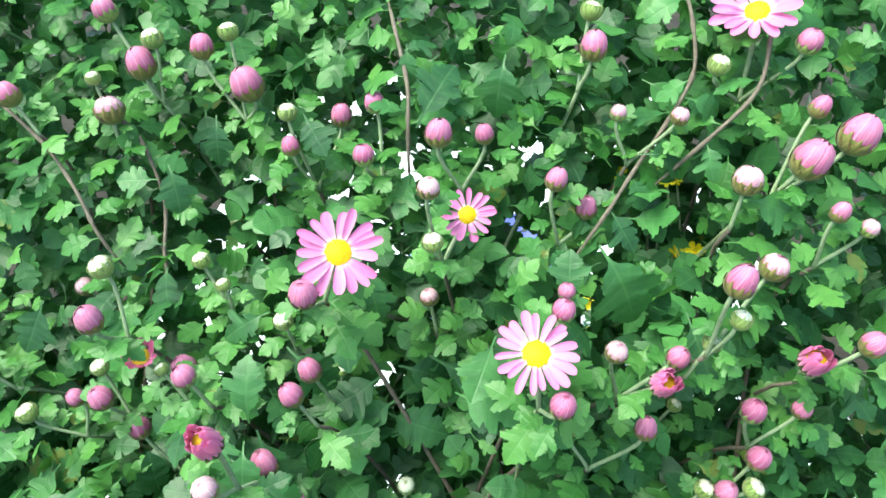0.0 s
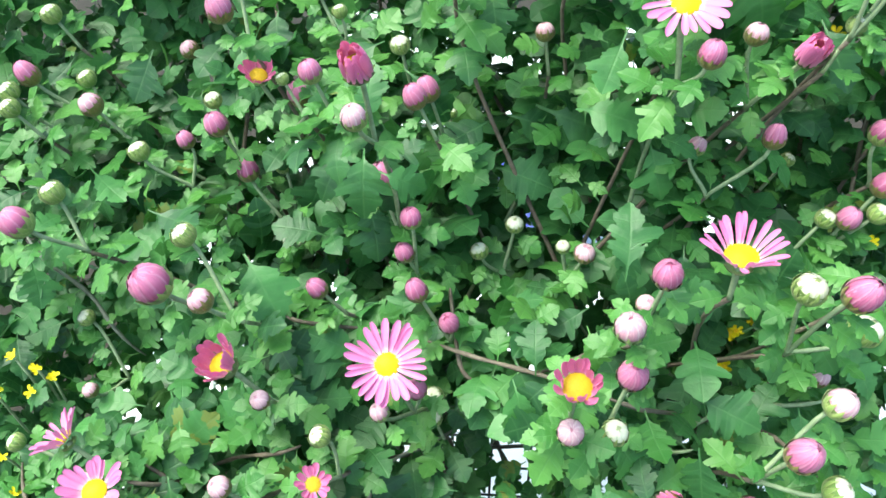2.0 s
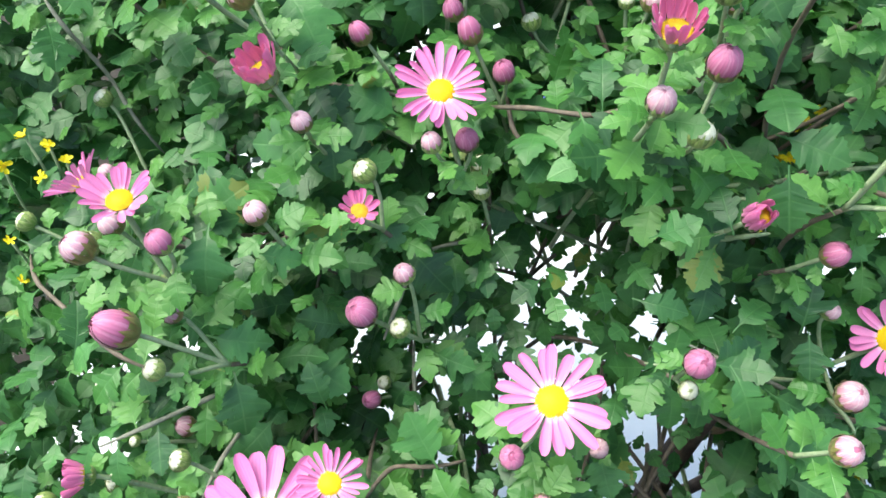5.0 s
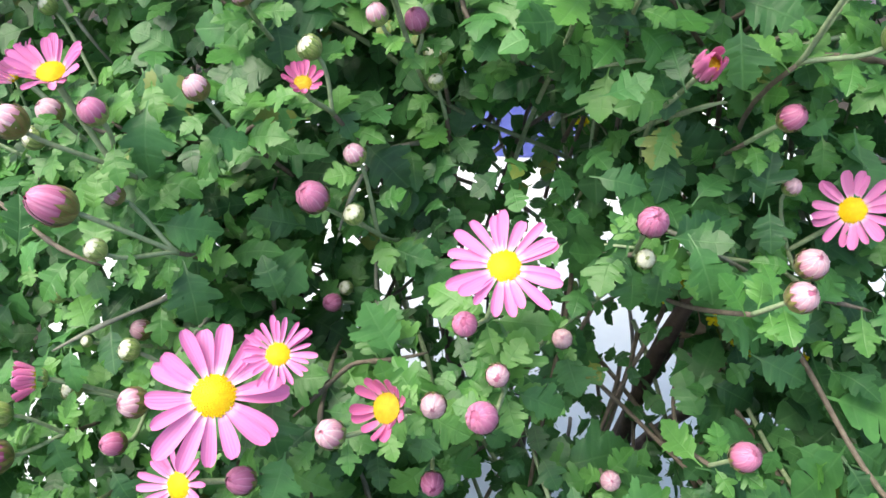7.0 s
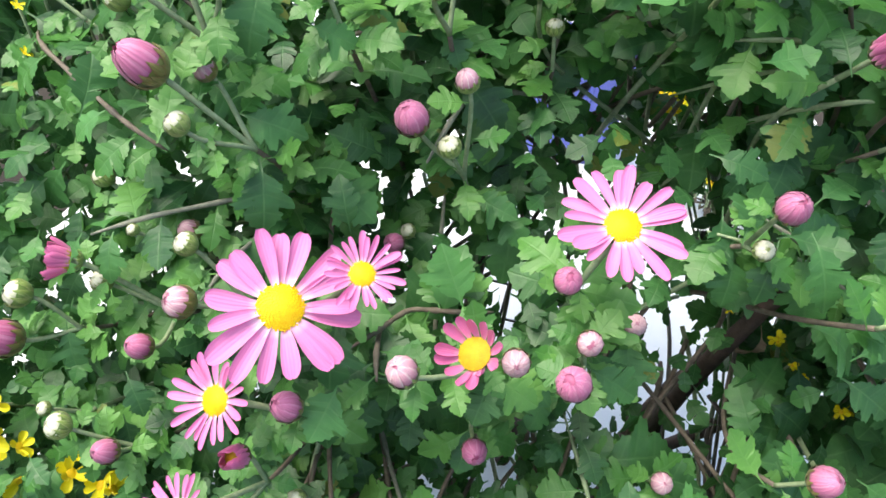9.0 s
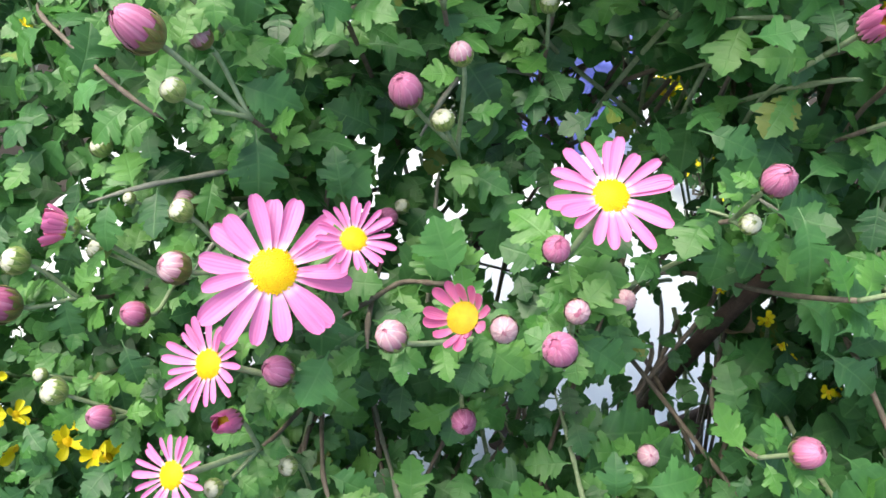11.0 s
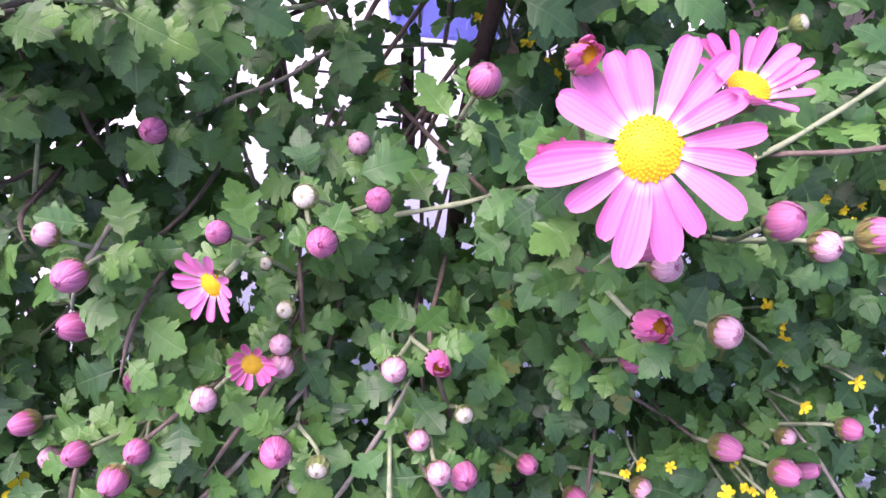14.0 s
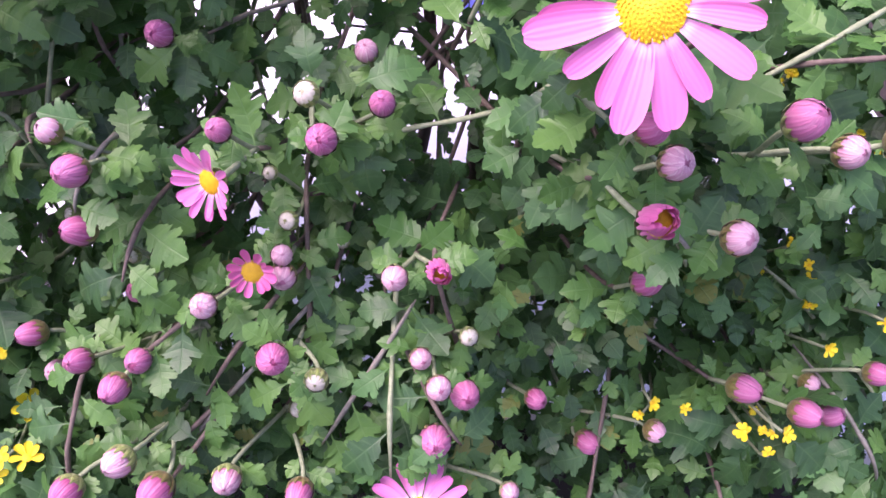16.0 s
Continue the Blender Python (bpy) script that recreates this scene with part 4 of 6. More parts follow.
leaf(-0.013, 0.470, 0.757, 0.21, -0.56, -0.80, -0.05, -0.90, 0.59, 0.043)
leaf(-0.301, 0.324, 0.755, 0.55, -0.47, -0.69, 0.44, -0.84, 0.45, 0.022)
leaf(0.111, 0.397, 0.748, 0.13, 0.59, 0.80, -0.27, -0.83, 0.64, 0.038)
leaf(-0.286, 0.375, 0.748, -0.93, -0.22, -0.28, 0.48, -0.54, 0.84, 0.059)
leaf(-0.342, 0.298, 0.746, 0.21, -0.56, -0.80, 0.53, -0.68, 0.66, 0.031)
leaf(0.120, 0.233, 0.736, 0.46, 0.54, 0.70, -0.36, -0.68, 0.79, 0.033)
leaf(0.014, 0.393, 0.734, 0.19, -0.55, -0.82, -0.00, -0.63, 0.93, 0.048)
leaf(-0.011, 0.238, 0.731, 0.38, -0.53, -0.76, -0.08, -0.73, 0.83, 0.044)
leaf(-0.177, 0.220, 0.730, -1.00, -0.08, -0.02, 0.27, -0.85, 0.61, 0.033)
leaf(-0.159, 0.264, 0.729, 0.46, 0.54, 0.70, 0.24, -0.73, 0.79, 0.033)
leaf(-0.242, 0.419, 0.723, 0.54, -0.47, -0.70, 0.32, -0.80, 0.65, 0.037)
leaf(-0.155, 0.238, 0.717, 0.21, -0.56, -0.80, 0.24, -0.69, 0.83, 0.032)
leaf(0.024, 0.231, 0.711, -0.07, 0.59, 0.81, -0.22, -0.84, 0.64, 0.025)
leaf(0.050, 0.252, 0.709, 1.00, 0.08, 0.04, -0.27, -0.91, 0.45, 0.029)
leaf(-0.148, 0.258, 0.708, 0.99, -0.02, -0.12, 0.18, -0.86, 0.62, 0.030)
leaf(-0.254, 0.319, 0.704, 0.04, -0.59, -0.81, 0.38, -0.72, 0.73, 0.045)
leaf(-0.191, 0.325, 0.704, -0.61, -0.49, -0.62, 0.27, -0.75, 0.75, 0.054)
leaf(0.102, 0.238, 0.700, 0.21, -0.56, -0.80, -0.31, -0.66, 0.83, 0.038)
leaf(0.016, 0.239, 0.698, 0.40, -0.52, -0.75, -0.20, -0.84, 0.66, 0.039)
leaf(-0.013, 0.253, 0.694, 0.40, -0.52, -0.75, -0.12, -0.86, 0.65, 0.044)
leaf(0.080, 0.198, 0.693, 0.96, -0.13, -0.25, -0.36, -0.77, 0.68, 0.033)
leaf(0.145, 0.315, 0.687, 0.96, -0.13, -0.25, -0.40, -0.81, 0.57, 0.045)
leaf(-0.150, 0.208, 0.683, -1.00, -0.08, -0.04, 0.19, -0.90, 0.55, 0.028)
leaf(-0.247, 0.163, 0.681, -0.28, -0.58, -0.77, 0.44, -0.69, 0.72, 0.023)
leaf(-0.119, 0.218, 0.679, 0.54, -0.47, -0.70, 0.16, -0.64, 0.90, 0.025)
leaf(-0.226, 0.233, 0.676, 0.72, 0.44, 0.54, 0.35, -0.77, 0.67, 0.044)
leaf(-0.229, 0.218, 0.671, 0.84, 0.35, 0.41, 0.37, -0.59, 0.87, 0.033)
leaf(-0.222, 0.187, 0.665, 0.21, -0.56, -0.80, 0.36, -0.55, 0.90, 0.038)
leaf(0.078, 0.238, 0.659, 0.99, -0.03, -0.10, -0.33, -0.86, 0.55, 0.050)
leaf(-0.274, 0.360, 0.658, 0.07, -0.59, -0.81, 0.36, -0.82, 0.59, 0.026)
leaf(-0.214, 0.158, 0.655, 0.90, -0.22, -0.38, 0.36, -0.68, 0.79, 0.027)
leaf(-0.313, 0.338, 0.653, 0.38, -0.53, -0.76, 0.43, -0.67, 0.76, 0.041)
leaf(0.073, 0.169, 0.648, 0.91, 0.28, 0.31, -0.36, -0.80, 0.63, 0.032)
leaf(0.113, 0.175, 0.644, 0.08, -0.60, -0.80, -0.43, -0.77, 0.62, 0.024)
leaf(-0.137, 0.242, 0.643, -0.43, -0.56, -0.71, 0.15, -0.88, 0.60, 0.028)
leaf(-0.238, 0.215, 0.637, 0.24, -0.56, -0.79, 0.37, -0.72, 0.74, 0.045)
leaf(0.055, 0.205, 0.632, 0.44, 0.55, 0.71, -0.28, -0.72, 0.78, 0.033)
leaf(0.071, 0.246, 0.626, 1.00, 0.08, 0.02, -0.29, -0.75, 0.74, 0.032)
leaf(0.095, 0.212, 0.626, 0.90, -0.22, -0.38, -0.35, -0.71, 0.77, 0.037)
leaf(0.036, 0.174, 0.624, 0.07, -0.59, -0.81, -0.24, -0.69, 0.83, 0.035)
leaf(-0.089, 0.299, 0.623, 0.08, -0.60, -0.80, 0.03, -0.90, 0.59, 0.031)
leaf(-0.359, 0.253, 0.621, 0.96, -0.13, -0.25, 0.53, -0.67, 0.67, 0.038)
leaf(-0.200, 0.176, 0.617, 0.07, -0.59, -0.81, 0.30, -0.67, 0.83, 0.036)
leaf(0.082, 0.164, 0.614, 0.24, -0.56, -0.79, -0.34, -0.64, 0.83, 0.034)
leaf(-0.211, 0.219, 0.614, 1.00, 0.08, 0.02, 0.30, -0.71, 0.78, 0.029)
leaf(-0.086, 0.271, 0.613, 0.08, -0.60, -0.80, 0.03, -0.88, 0.63, 0.038)
leaf(-0.199, 0.255, 0.611, 0.54, -0.47, -0.70, 0.28, -0.60, 0.90, 0.037)
leaf(0.175, 0.221, 0.601, 0.83, 0.36, 0.42, -0.47, -0.65, 0.75, 0.035)
leaf(-0.158, 0.179, 0.599, 0.90, -0.23, -0.36, 0.20, -0.79, 0.73, 0.040)
leaf(0.038, 0.283, 0.597, 0.07, -0.59, -0.81, -0.20, -0.77, 0.76, 0.036)
leaf(0.020, 0.310, 0.592, 0.21, -0.56, -0.80, -0.12, -0.66, 0.89, 0.058)
leaf(0.195, 0.142, 0.590, 0.91, -0.28, -0.30, -0.48, -0.81, 0.49, 0.033)
leaf(-0.136, 0.079, 0.586, 0.11, -0.65, -0.75, 0.39, -0.81, 0.58, 0.028)
leaf(0.027, 0.237, 0.586, 0.24, -0.56, -0.79, -0.19, -0.72, 0.82, 0.049)
leaf(-0.091, 0.155, 0.576, 0.09, 0.60, 0.79, 0.05, -0.76, 0.80, 0.039)
leaf(-0.211, 0.201, 0.575, 0.08, -0.60, -0.80, 0.30, -0.76, 0.73, 0.036)
leaf(0.153, 0.178, 0.570, 0.81, 0.37, 0.46, -0.37, -0.86, 0.51, 0.034)
leaf(-0.064, 0.212, 0.568, 0.08, -0.60, -0.80, -0.02, -0.80, 0.75, 0.044)
leaf(0.125, 0.045, 0.562, 0.81, 0.37, 0.46, -0.41, -0.75, 0.68, 0.021)
leaf(-0.128, 0.232, 0.559, 0.99, -0.02, -0.12, 0.12, -0.70, 0.86, 0.047)
leaf(-0.032, 0.112, 0.559, 0.09, -0.65, -0.76, 0.31, -0.85, 0.57, 0.032)
leaf(-0.034, 0.136, 0.553, -0.07, -0.65, -0.76, 0.08, -0.88, 0.62, 0.043)
leaf(-0.105, 0.172, 0.547, 0.44, 0.55, 0.71, 0.08, -0.62, 0.93, 0.039)
leaf(-0.018, 0.173, 0.542, 0.97, -0.17, -0.17, 0.04, -0.89, 0.60, 0.031)
leaf(-0.083, 0.143, 0.542, 0.28, -0.63, -0.73, 0.21, -0.86, 0.62, 0.038)
leaf(0.057, 0.238, 0.531, 0.42, -0.54, -0.73, -0.25, -0.76, 0.75, 0.059)
leaf(0.107, 0.106, 0.522, 0.57, -0.48, -0.67, -0.39, -0.58, 0.86, 0.041)
leaf(0.019, 0.215, 0.516, 0.97, -0.17, -0.17, -0.05, -0.88, 0.62, 0.042)
leaf(0.126, 0.062, 0.516, 0.11, -0.65, -0.75, -0.37, -0.71, 0.75, 0.032)
leaf(-0.032, 0.223, 0.515, 0.97, -0.18, -0.18, 0.23, -0.88, 0.56, 0.035)
leaf(0.255, 0.046, 0.515, 0.91, -0.28, -0.31, -0.49, -0.68, 0.70, 0.020)
leaf(0.052, 0.160, 0.515, 0.27, -0.63, -0.73, 0.07, -0.88, 0.63, 0.041)
leaf(-0.091, 0.169, 0.515, 0.09, -0.65, -0.76, 0.38, -0.82, 0.59, 0.042)
leaf(0.101, 0.179, 0.507, -0.44, 0.59, 0.68, -0.24, -0.83, 0.65, 0.040)
leaf(0.130, 0.185, 0.506, 0.90, -0.23, -0.36, -0.39, -0.65, 0.80, 0.033)
leaf(0.113, 0.201, 0.504, 0.43, 0.56, 0.71, -0.35, -0.68, 0.80, 0.050)
leaf(0.280, 0.138, 0.500, 0.58, -0.54, -0.61, -0.45, -0.76, 0.63, 0.035)
leaf(-0.091, 0.052, 0.494, -1.00, 0.06, 0.04, 0.25, -0.70, 0.82, 0.021)
leaf(-0.294, 0.123, 0.493, 0.42, -0.54, -0.73, 0.44, -0.56, 0.85, 0.028)
leaf(-0.247, 0.103, 0.492, 0.57, -0.48, -0.67, 0.37, -0.55, 0.90, 0.024)
leaf(0.057, 0.133, 0.489, 0.99, 0.05, 0.09, -0.14, -0.79, 0.74, 0.029)
leaf(0.037, 0.143, 0.487, 0.97, 0.18, 0.18, -0.23, -0.63, 0.90, 0.046)
leaf(0.034, 0.212, 0.486, 0.41, 0.59, 0.70, -0.08, -0.85, 0.67, 0.051)
leaf(-0.166, 0.147, 0.485, 0.28, -0.63, -0.73, 0.37, -0.76, 0.69, 0.039)
leaf(-0.063, 0.177, 0.484, 0.91, -0.28, -0.30, 0.13, -0.82, 0.70, 0.028)
leaf(0.014, 0.142, 0.483, 0.24, 0.63, 0.74, -0.04, -0.80, 0.74, 0.029)
leaf(0.108, 0.101, 0.479, 0.42, 0.58, 0.70, -0.08, -0.79, 0.76, 0.027)
leaf(-0.146, 0.184, 0.475, -0.99, -0.05, -0.09, 0.30, -0.79, 0.68, 0.042)
leaf(-0.173, 0.056, 0.475, 0.28, -0.63, -0.73, 0.43, -0.63, 0.80, 0.025)
leaf(0.168, 0.052, 0.469, 0.28, -0.63, -0.73, -0.44, -0.61, 0.81, 0.025)
leaf(-0.022, 0.186, 0.469, 0.96, 0.16, 0.22, 0.04, -0.82, 0.72, 0.050)
leaf(-0.127, 0.082, 0.464, 0.11, -0.65, -0.75, 0.31, -0.68, 0.82, 0.018)
leaf(-0.170, 0.122, 0.463, -0.11, 0.65, 0.75, 0.38, -0.71, 0.75, 0.026)
leaf(-0.102, 0.149, 0.462, 0.99, 0.05, 0.09, 0.22, -0.77, 0.75, 0.027)
leaf(0.053, 0.114, 0.454, 0.28, -0.63, -0.73, -0.14, -0.73, 0.81, 0.029)
leaf(-0.085, 0.093, 0.454, 0.97, -0.17, -0.17, 0.20, -0.70, 0.83, 0.028)
leaf(-0.144, 0.152, 0.454, -0.99, -0.05, -0.09, 0.30, -0.74, 0.75, 0.024)
leaf(-0.004, 0.152, 0.452, -0.11, 0.65, 0.75, 0.00, -0.78, 0.78, 0.031)
leaf(0.160, 0.097, 0.450, 0.59, -0.54, -0.61, -0.38, -0.66, 0.79, 0.035)
leaf(-0.133, 0.124, 0.445, 0.97, -0.18, -0.18, 0.45, -0.69, 0.72, 0.030)
leaf(0.246, 0.102, 0.438, -0.08, -0.64, -0.76, -0.37, -0.69, 0.77, 0.032)
leaf(0.102, 0.047, 0.438, 0.83, -0.38, -0.41, -0.27, -0.61, 0.90, 0.029)
leaf(0.082, 0.070, 0.429, -0.99, -0.05, -0.09, -0.21, -0.64, 0.89, 0.031)
leaf(0.084, 0.135, 0.413, 0.27, -0.63, -0.73, -0.01, -0.75, 0.82, 0.053)
leaf(-0.076, 0.197, 0.406, 0.28, -0.63, -0.73, 0.14, -0.76, 0.78, 0.052)
leaf(-0.014, 0.038, 0.402, 0.09, -0.65, -0.76, 0.23, -0.59, 0.93, 0.033)
leaf(0.172, 0.109, 0.396, -0.08, -0.64, -0.76, -0.22, -0.68, 0.85, 0.049)
leaf(-0.103, 0.194, 0.396, 0.90, -0.23, -0.36, 0.06, -0.62, 0.94, 0.030)
leaf(0.036, 0.068, 0.367, 0.59, -0.54, -0.61, -0.09, -0.58, 0.96, 0.038)
leaf(-0.003, 0.186, 0.356, 0.97, -0.18, -0.18, 0.15, -0.73, 0.82, 0.037)
leaf(0.029, 0.089, 0.352, 0.27, -0.63, -0.73, 0.11, -0.62, 0.93, 0.039)
leaf(-0.169, 0.049, 0.341, 0.28, -0.63, -0.73, 0.34, -0.50, 0.95, 0.031)
leaf(-0.065, 0.121, 0.341, 0.59, -0.54, -0.61, 0.12, -0.62, 0.92, 0.046)
leaf(-0.029, 0.034, 0.332, -1.00, -0.05, -0.08, 0.23, -0.51, 0.98, 0.037)
leaf(0.327, 0.132, 0.309, 0.58, -0.54, -0.61, -0.43, -0.57, 0.85, 0.037)
leaf(0.238, 0.132, 0.282, 0.91, -0.28, -0.31, -0.28, -0.59, 0.91, 0.038)
leaf(0.133, 0.123, 0.279, 0.91, -0.28, -0.31, -0.10, -0.59, 0.95, 0.038)
leaf(0.303, 0.131, 0.230, 0.91, -0.28, -0.31, -0.36, -0.52, 0.92, 0.040)

leaf(-0.020, 0.222, 0.697, 0.49, -0.41, -0.77, -0.17, -0.94, 0.80, 0.039)
leaf(0.004, 0.193, 0.706, -0.35, 0.74, 0.58, -0.25, -0.92, 0.80, 0.039)
leaf(0.024, 0.168, 0.725, 0.92, 0.28, 0.28, -0.32, -0.91, 0.76, 0.024)
leaf(0.047, 0.166, 0.694, 0.98, 0.17, -0.11, -0.37, -0.86, 0.84, 0.042)
leaf(0.048, 0.179, 0.732, -0.23, 0.77, 0.59, -0.38, -0.90, 0.73, 0.024)
leaf(0.070, 0.176, 0.717, 0.92, -0.20, -0.34, -0.43, -0.87, 0.76, 0.023)
leaf(0.031, 0.182, 0.666, 0.94, -0.35, -0.00, -0.31, -0.86, 0.89, 0.027)
leaf(0.034, 0.151, 0.660, 0.08, 0.43, 0.90, -0.35, -0.83, 0.93, 0.027)
leaf(0.073, 0.160, 0.646, 0.98, -0.19, 0.05, -0.42, -0.79, 0.94, 0.030)
leaf(0.054, 0.152, 0.629, -0.09, -0.48, -0.87, -0.38, -0.78, 0.99, 0.029)
leaf(0.115, 0.168, 0.612, 0.91, -0.29, -0.31, -0.48, -0.74, 0.98, 0.034)
leaf(0.073, 0.130, 0.549, -0.37, 0.66, 0.66, -0.39, -0.66, 1.14, 0.041)
leaf(0.103, 0.102, 0.534, 0.97, 0.05, -0.25, -0.46, -0.59, 1.17, 0.039)
leaf(0.030, 0.165, 0.585, -0.81, -0.17, -0.56, -0.29, -0.77, 1.07, 0.042)
leaf(0.118, 0.144, 0.607, 0.80, 0.48, 0.35, -0.50, -0.70, 1.00, 0.031)
leaf(0.124, 0.133, 0.583, 0.87, -0.47, -0.15, -0.51, -0.66, 1.05, 0.031)
leaf(-0.091, 0.140, 0.593, -0.48, 0.33, 0.81, 0.01, -0.79, 1.11, 0.033)
leaf(-0.154, 0.162, 0.606, -0.38, 0.38, 0.85, 0.17, -0.82, 1.05, 0.028)
leaf(-0.186, 0.129, 0.625, 0.36, -0.72, -0.59, 0.28, -0.79, 1.05, 0.031)
leaf(-0.190, 0.150, 0.650, 0.98, 0.09, -0.18, 0.29, -0.84, 0.97, 0.031)
leaf(-0.279, 0.151, 0.649, -0.07, 0.69, 0.72, 0.49, -0.76, 0.93, 0.029)
leaf(0.016, 0.106, 0.542, 0.97, 0.07, 0.24, -0.27, -0.65, 1.21, 0.033)
leaf(0.099, 0.151, 0.598, 0.64, -0.59, -0.49, -0.46, -0.72, 1.03, 0.032)
leaf(0.111, 0.193, 0.665, 0.08, 0.40, 0.91, -0.47, -0.81, 0.86, 0.031)
leaf(0.025, 0.191, 0.688, -0.61, -0.67, -0.42, -0.30, -0.89, 0.84, 0.027)
leaf(0.080, 0.185, 0.665, 0.69, 0.61, 0.39, -0.42, -0.83, 0.87, 0.027)
leaf(-0.135, 0.066, 0.561, -0.23, -0.70, -0.68, 0.48, -0.77, 0.91, 0.027)
leaf(-0.142, 0.100, 0.512, 0.25, -0.73, -0.63, 0.44, -0.76, 0.98, 0.030)
leaf(-0.095, 0.116, 0.555, -0.80, -0.39, -0.45, 0.34, -0.85, 0.90, 0.036)
leaf(-0.067, 0.107, 0.555, 0.10, -0.50, -0.86, 0.28, -0.86, 0.92, 0.038)
leaf(-0.020, 0.089, 0.573, 0.90, -0.31, -0.30, 0.17, -0.90, 0.90, 0.031)
leaf(0.010, 0.140, 0.553, 0.95, 0.01, -0.30, 0.07, -0.91, 0.90, 0.039)
leaf(0.056, 0.177, 0.549, 0.63, -0.70, -0.33, -0.05, -0.92, 0.88, 0.033)
leaf(0.017, 0.078, 0.525, -0.26, 0.42, 0.87, 0.05, -0.84, 1.04, 0.023)
leaf(0.052, 0.095, 0.512, 0.91, 0.20, 0.36, -0.05, -0.84, 1.04, 0.031)
leaf(0.098, 0.053, 0.552, 0.22, -0.56, -0.80, -0.21, -0.84, 1.00, 0.030)
leaf(0.144, 0.053, 0.482, -0.05, -0.84, -0.55, -0.30, -0.72, 1.12, 0.028)
leaf(0.167, 0.057, 0.452, 0.25, -0.69, -0.68, -0.34, -0.68, 1.15, 0.029)
leaf(0.069, 0.162, 0.523, 0.21, 0.41, 0.89, -0.08, -0.89, 0.94, 0.034)
leaf(0.045, 0.161, 0.514, 0.27, -0.80, -0.54, -0.02, -0.89, 0.96, 0.034)
leaf(-0.163, 0.042, 0.356, 0.40, -0.63, -0.66, 0.42, -0.52, 1.24, 0.032)
leaf(-0.168, 0.043, 0.384, -0.77, 0.46, 0.45, 0.45, -0.55, 1.21, 0.031)
leaf(0.030, 0.044, 0.381, 0.22, 0.56, 0.80, 0.01, -0.61, 1.29, 0.032)
leaf(0.164, 0.054, 0.576, 0.70, -0.47, -0.54, -0.41, -0.82, 0.91, 0.026)
leaf(-0.115, 0.328, 0.783, 0.18, -0.40, -0.90, 0.12, -0.93, 0.86, 0.041)
leaf(-0.017, 0.212, 0.744, 0.21, -0.48, -0.85, -0.11, -0.83, 1.04, 0.032)
leaf(-0.022, 0.215, 0.718, 0.33, -0.71, -0.63, -0.10, -0.80, 1.09, 0.039)
leaf(0.038, 0.269, 0.823, 0.07, 0.78, 0.63, -0.24, -0.92, 0.81, 0.040)
leaf(0.077, 0.182, 0.736, 0.20, -0.33, -0.92, -0.36, -0.75, 1.06, 0.029)
leaf(-0.199, 0.152, 0.701, 0.06, -0.66, -0.75, 0.36, -0.67, 1.15, 0.032)
leaf(-0.169, 0.171, 0.691, 0.98, 0.07, -0.18, 0.28, -0.70, 1.16, 0.024)
leaf(0.070, 0.140, 0.643, 0.37, -0.57, -0.74, -0.31, -0.59, 1.24, 0.033)
leaf(0.168, 0.210, 0.660, 0.19, -0.57, -0.80, -0.47, -0.65, 1.10, 0.041)
leaf(0.125, 0.284, 0.816, 0.92, 0.31, 0.23, -0.41, -0.86, 0.80, 0.036)
leaf(0.097, 0.217, 0.746, 0.88, -0.45, -0.14, -0.38, -0.78, 0.99, 0.034)
leaf(-0.065, 0.364, 0.783, 0.65, -0.27, -0.71, 0.01, -0.94, 0.83, 0.042)
leaf(-0.016, 0.386, 0.793, 0.94, -0.13, -0.30, -0.09, -0.95, 0.80, 0.042)
leaf(-0.160, 0.367, 0.786, -0.27, -0.43, -0.86, 0.20, -0.93, 0.82, 0.038)
leaf(0.075, 0.359, 0.945, -0.03, 0.49, 0.87, -0.24, -0.90, 0.86, 0.028)
leaf(-0.103, 0.319, 0.825, 0.30, -0.44, -0.84, 0.18, -0.77, 1.11, 0.042)
leaf(-0.005, 0.399, 0.828, 0.95, -0.07, -0.29, -0.04, -0.84, 1.04, 0.042)
leaf(0.033, 0.338, 0.864, 0.95, -0.27, -0.14, -0.13, -0.83, 1.03, 0.042)
leaf(0.063, 0.331, 0.833, 0.30, -0.47, -0.83, -0.20, -0.79, 1.08, 0.037)
leaf(-0.170, 0.261, 0.783, 0.53, -0.53, -0.67, 0.32, -0.64, 1.20, 0.042)
leaf(-0.236, 0.306, 0.797, 0.93, -0.35, -0.08, 0.43, -0.67, 1.11, 0.039)
leaf(-0.079, 0.364, 0.864, 0.70, -0.17, -0.69, 0.12, -0.85, 1.01, 0.039)


def withered_leaf(x, y, z, ax, ay, az, size):
    child("withered_leaf", WITHERED[0], bush, placed(Vector((x, y, z)), frame_of((ax, ay, az), (0.2, -0.7, 0.5)), size), "dry tan withered leaf")


WITHERED = leaf_mesh("withered_leaf", DEAD, 91, 0.7, 0.9, 1.1)
withered_leaf(0.119, 0.239, 0.526, 0.1, 0.0, -1.0, 0.035)
withered_leaf(0.129, 0.222, 0.503, 0.5, 0.0, -0.6, 0.025)
withered_leaf(0.111, 0.275, 0.550, -0.3, 0.0, -1.0, 0.030)
withered_leaf(0.134, 0.147, 0.419, 0.6, 0.0, -0.6, 0.028)
withered_leaf(0.273, 0.075, 0.303, -1.0, 0.0, 0.1, 0.018)


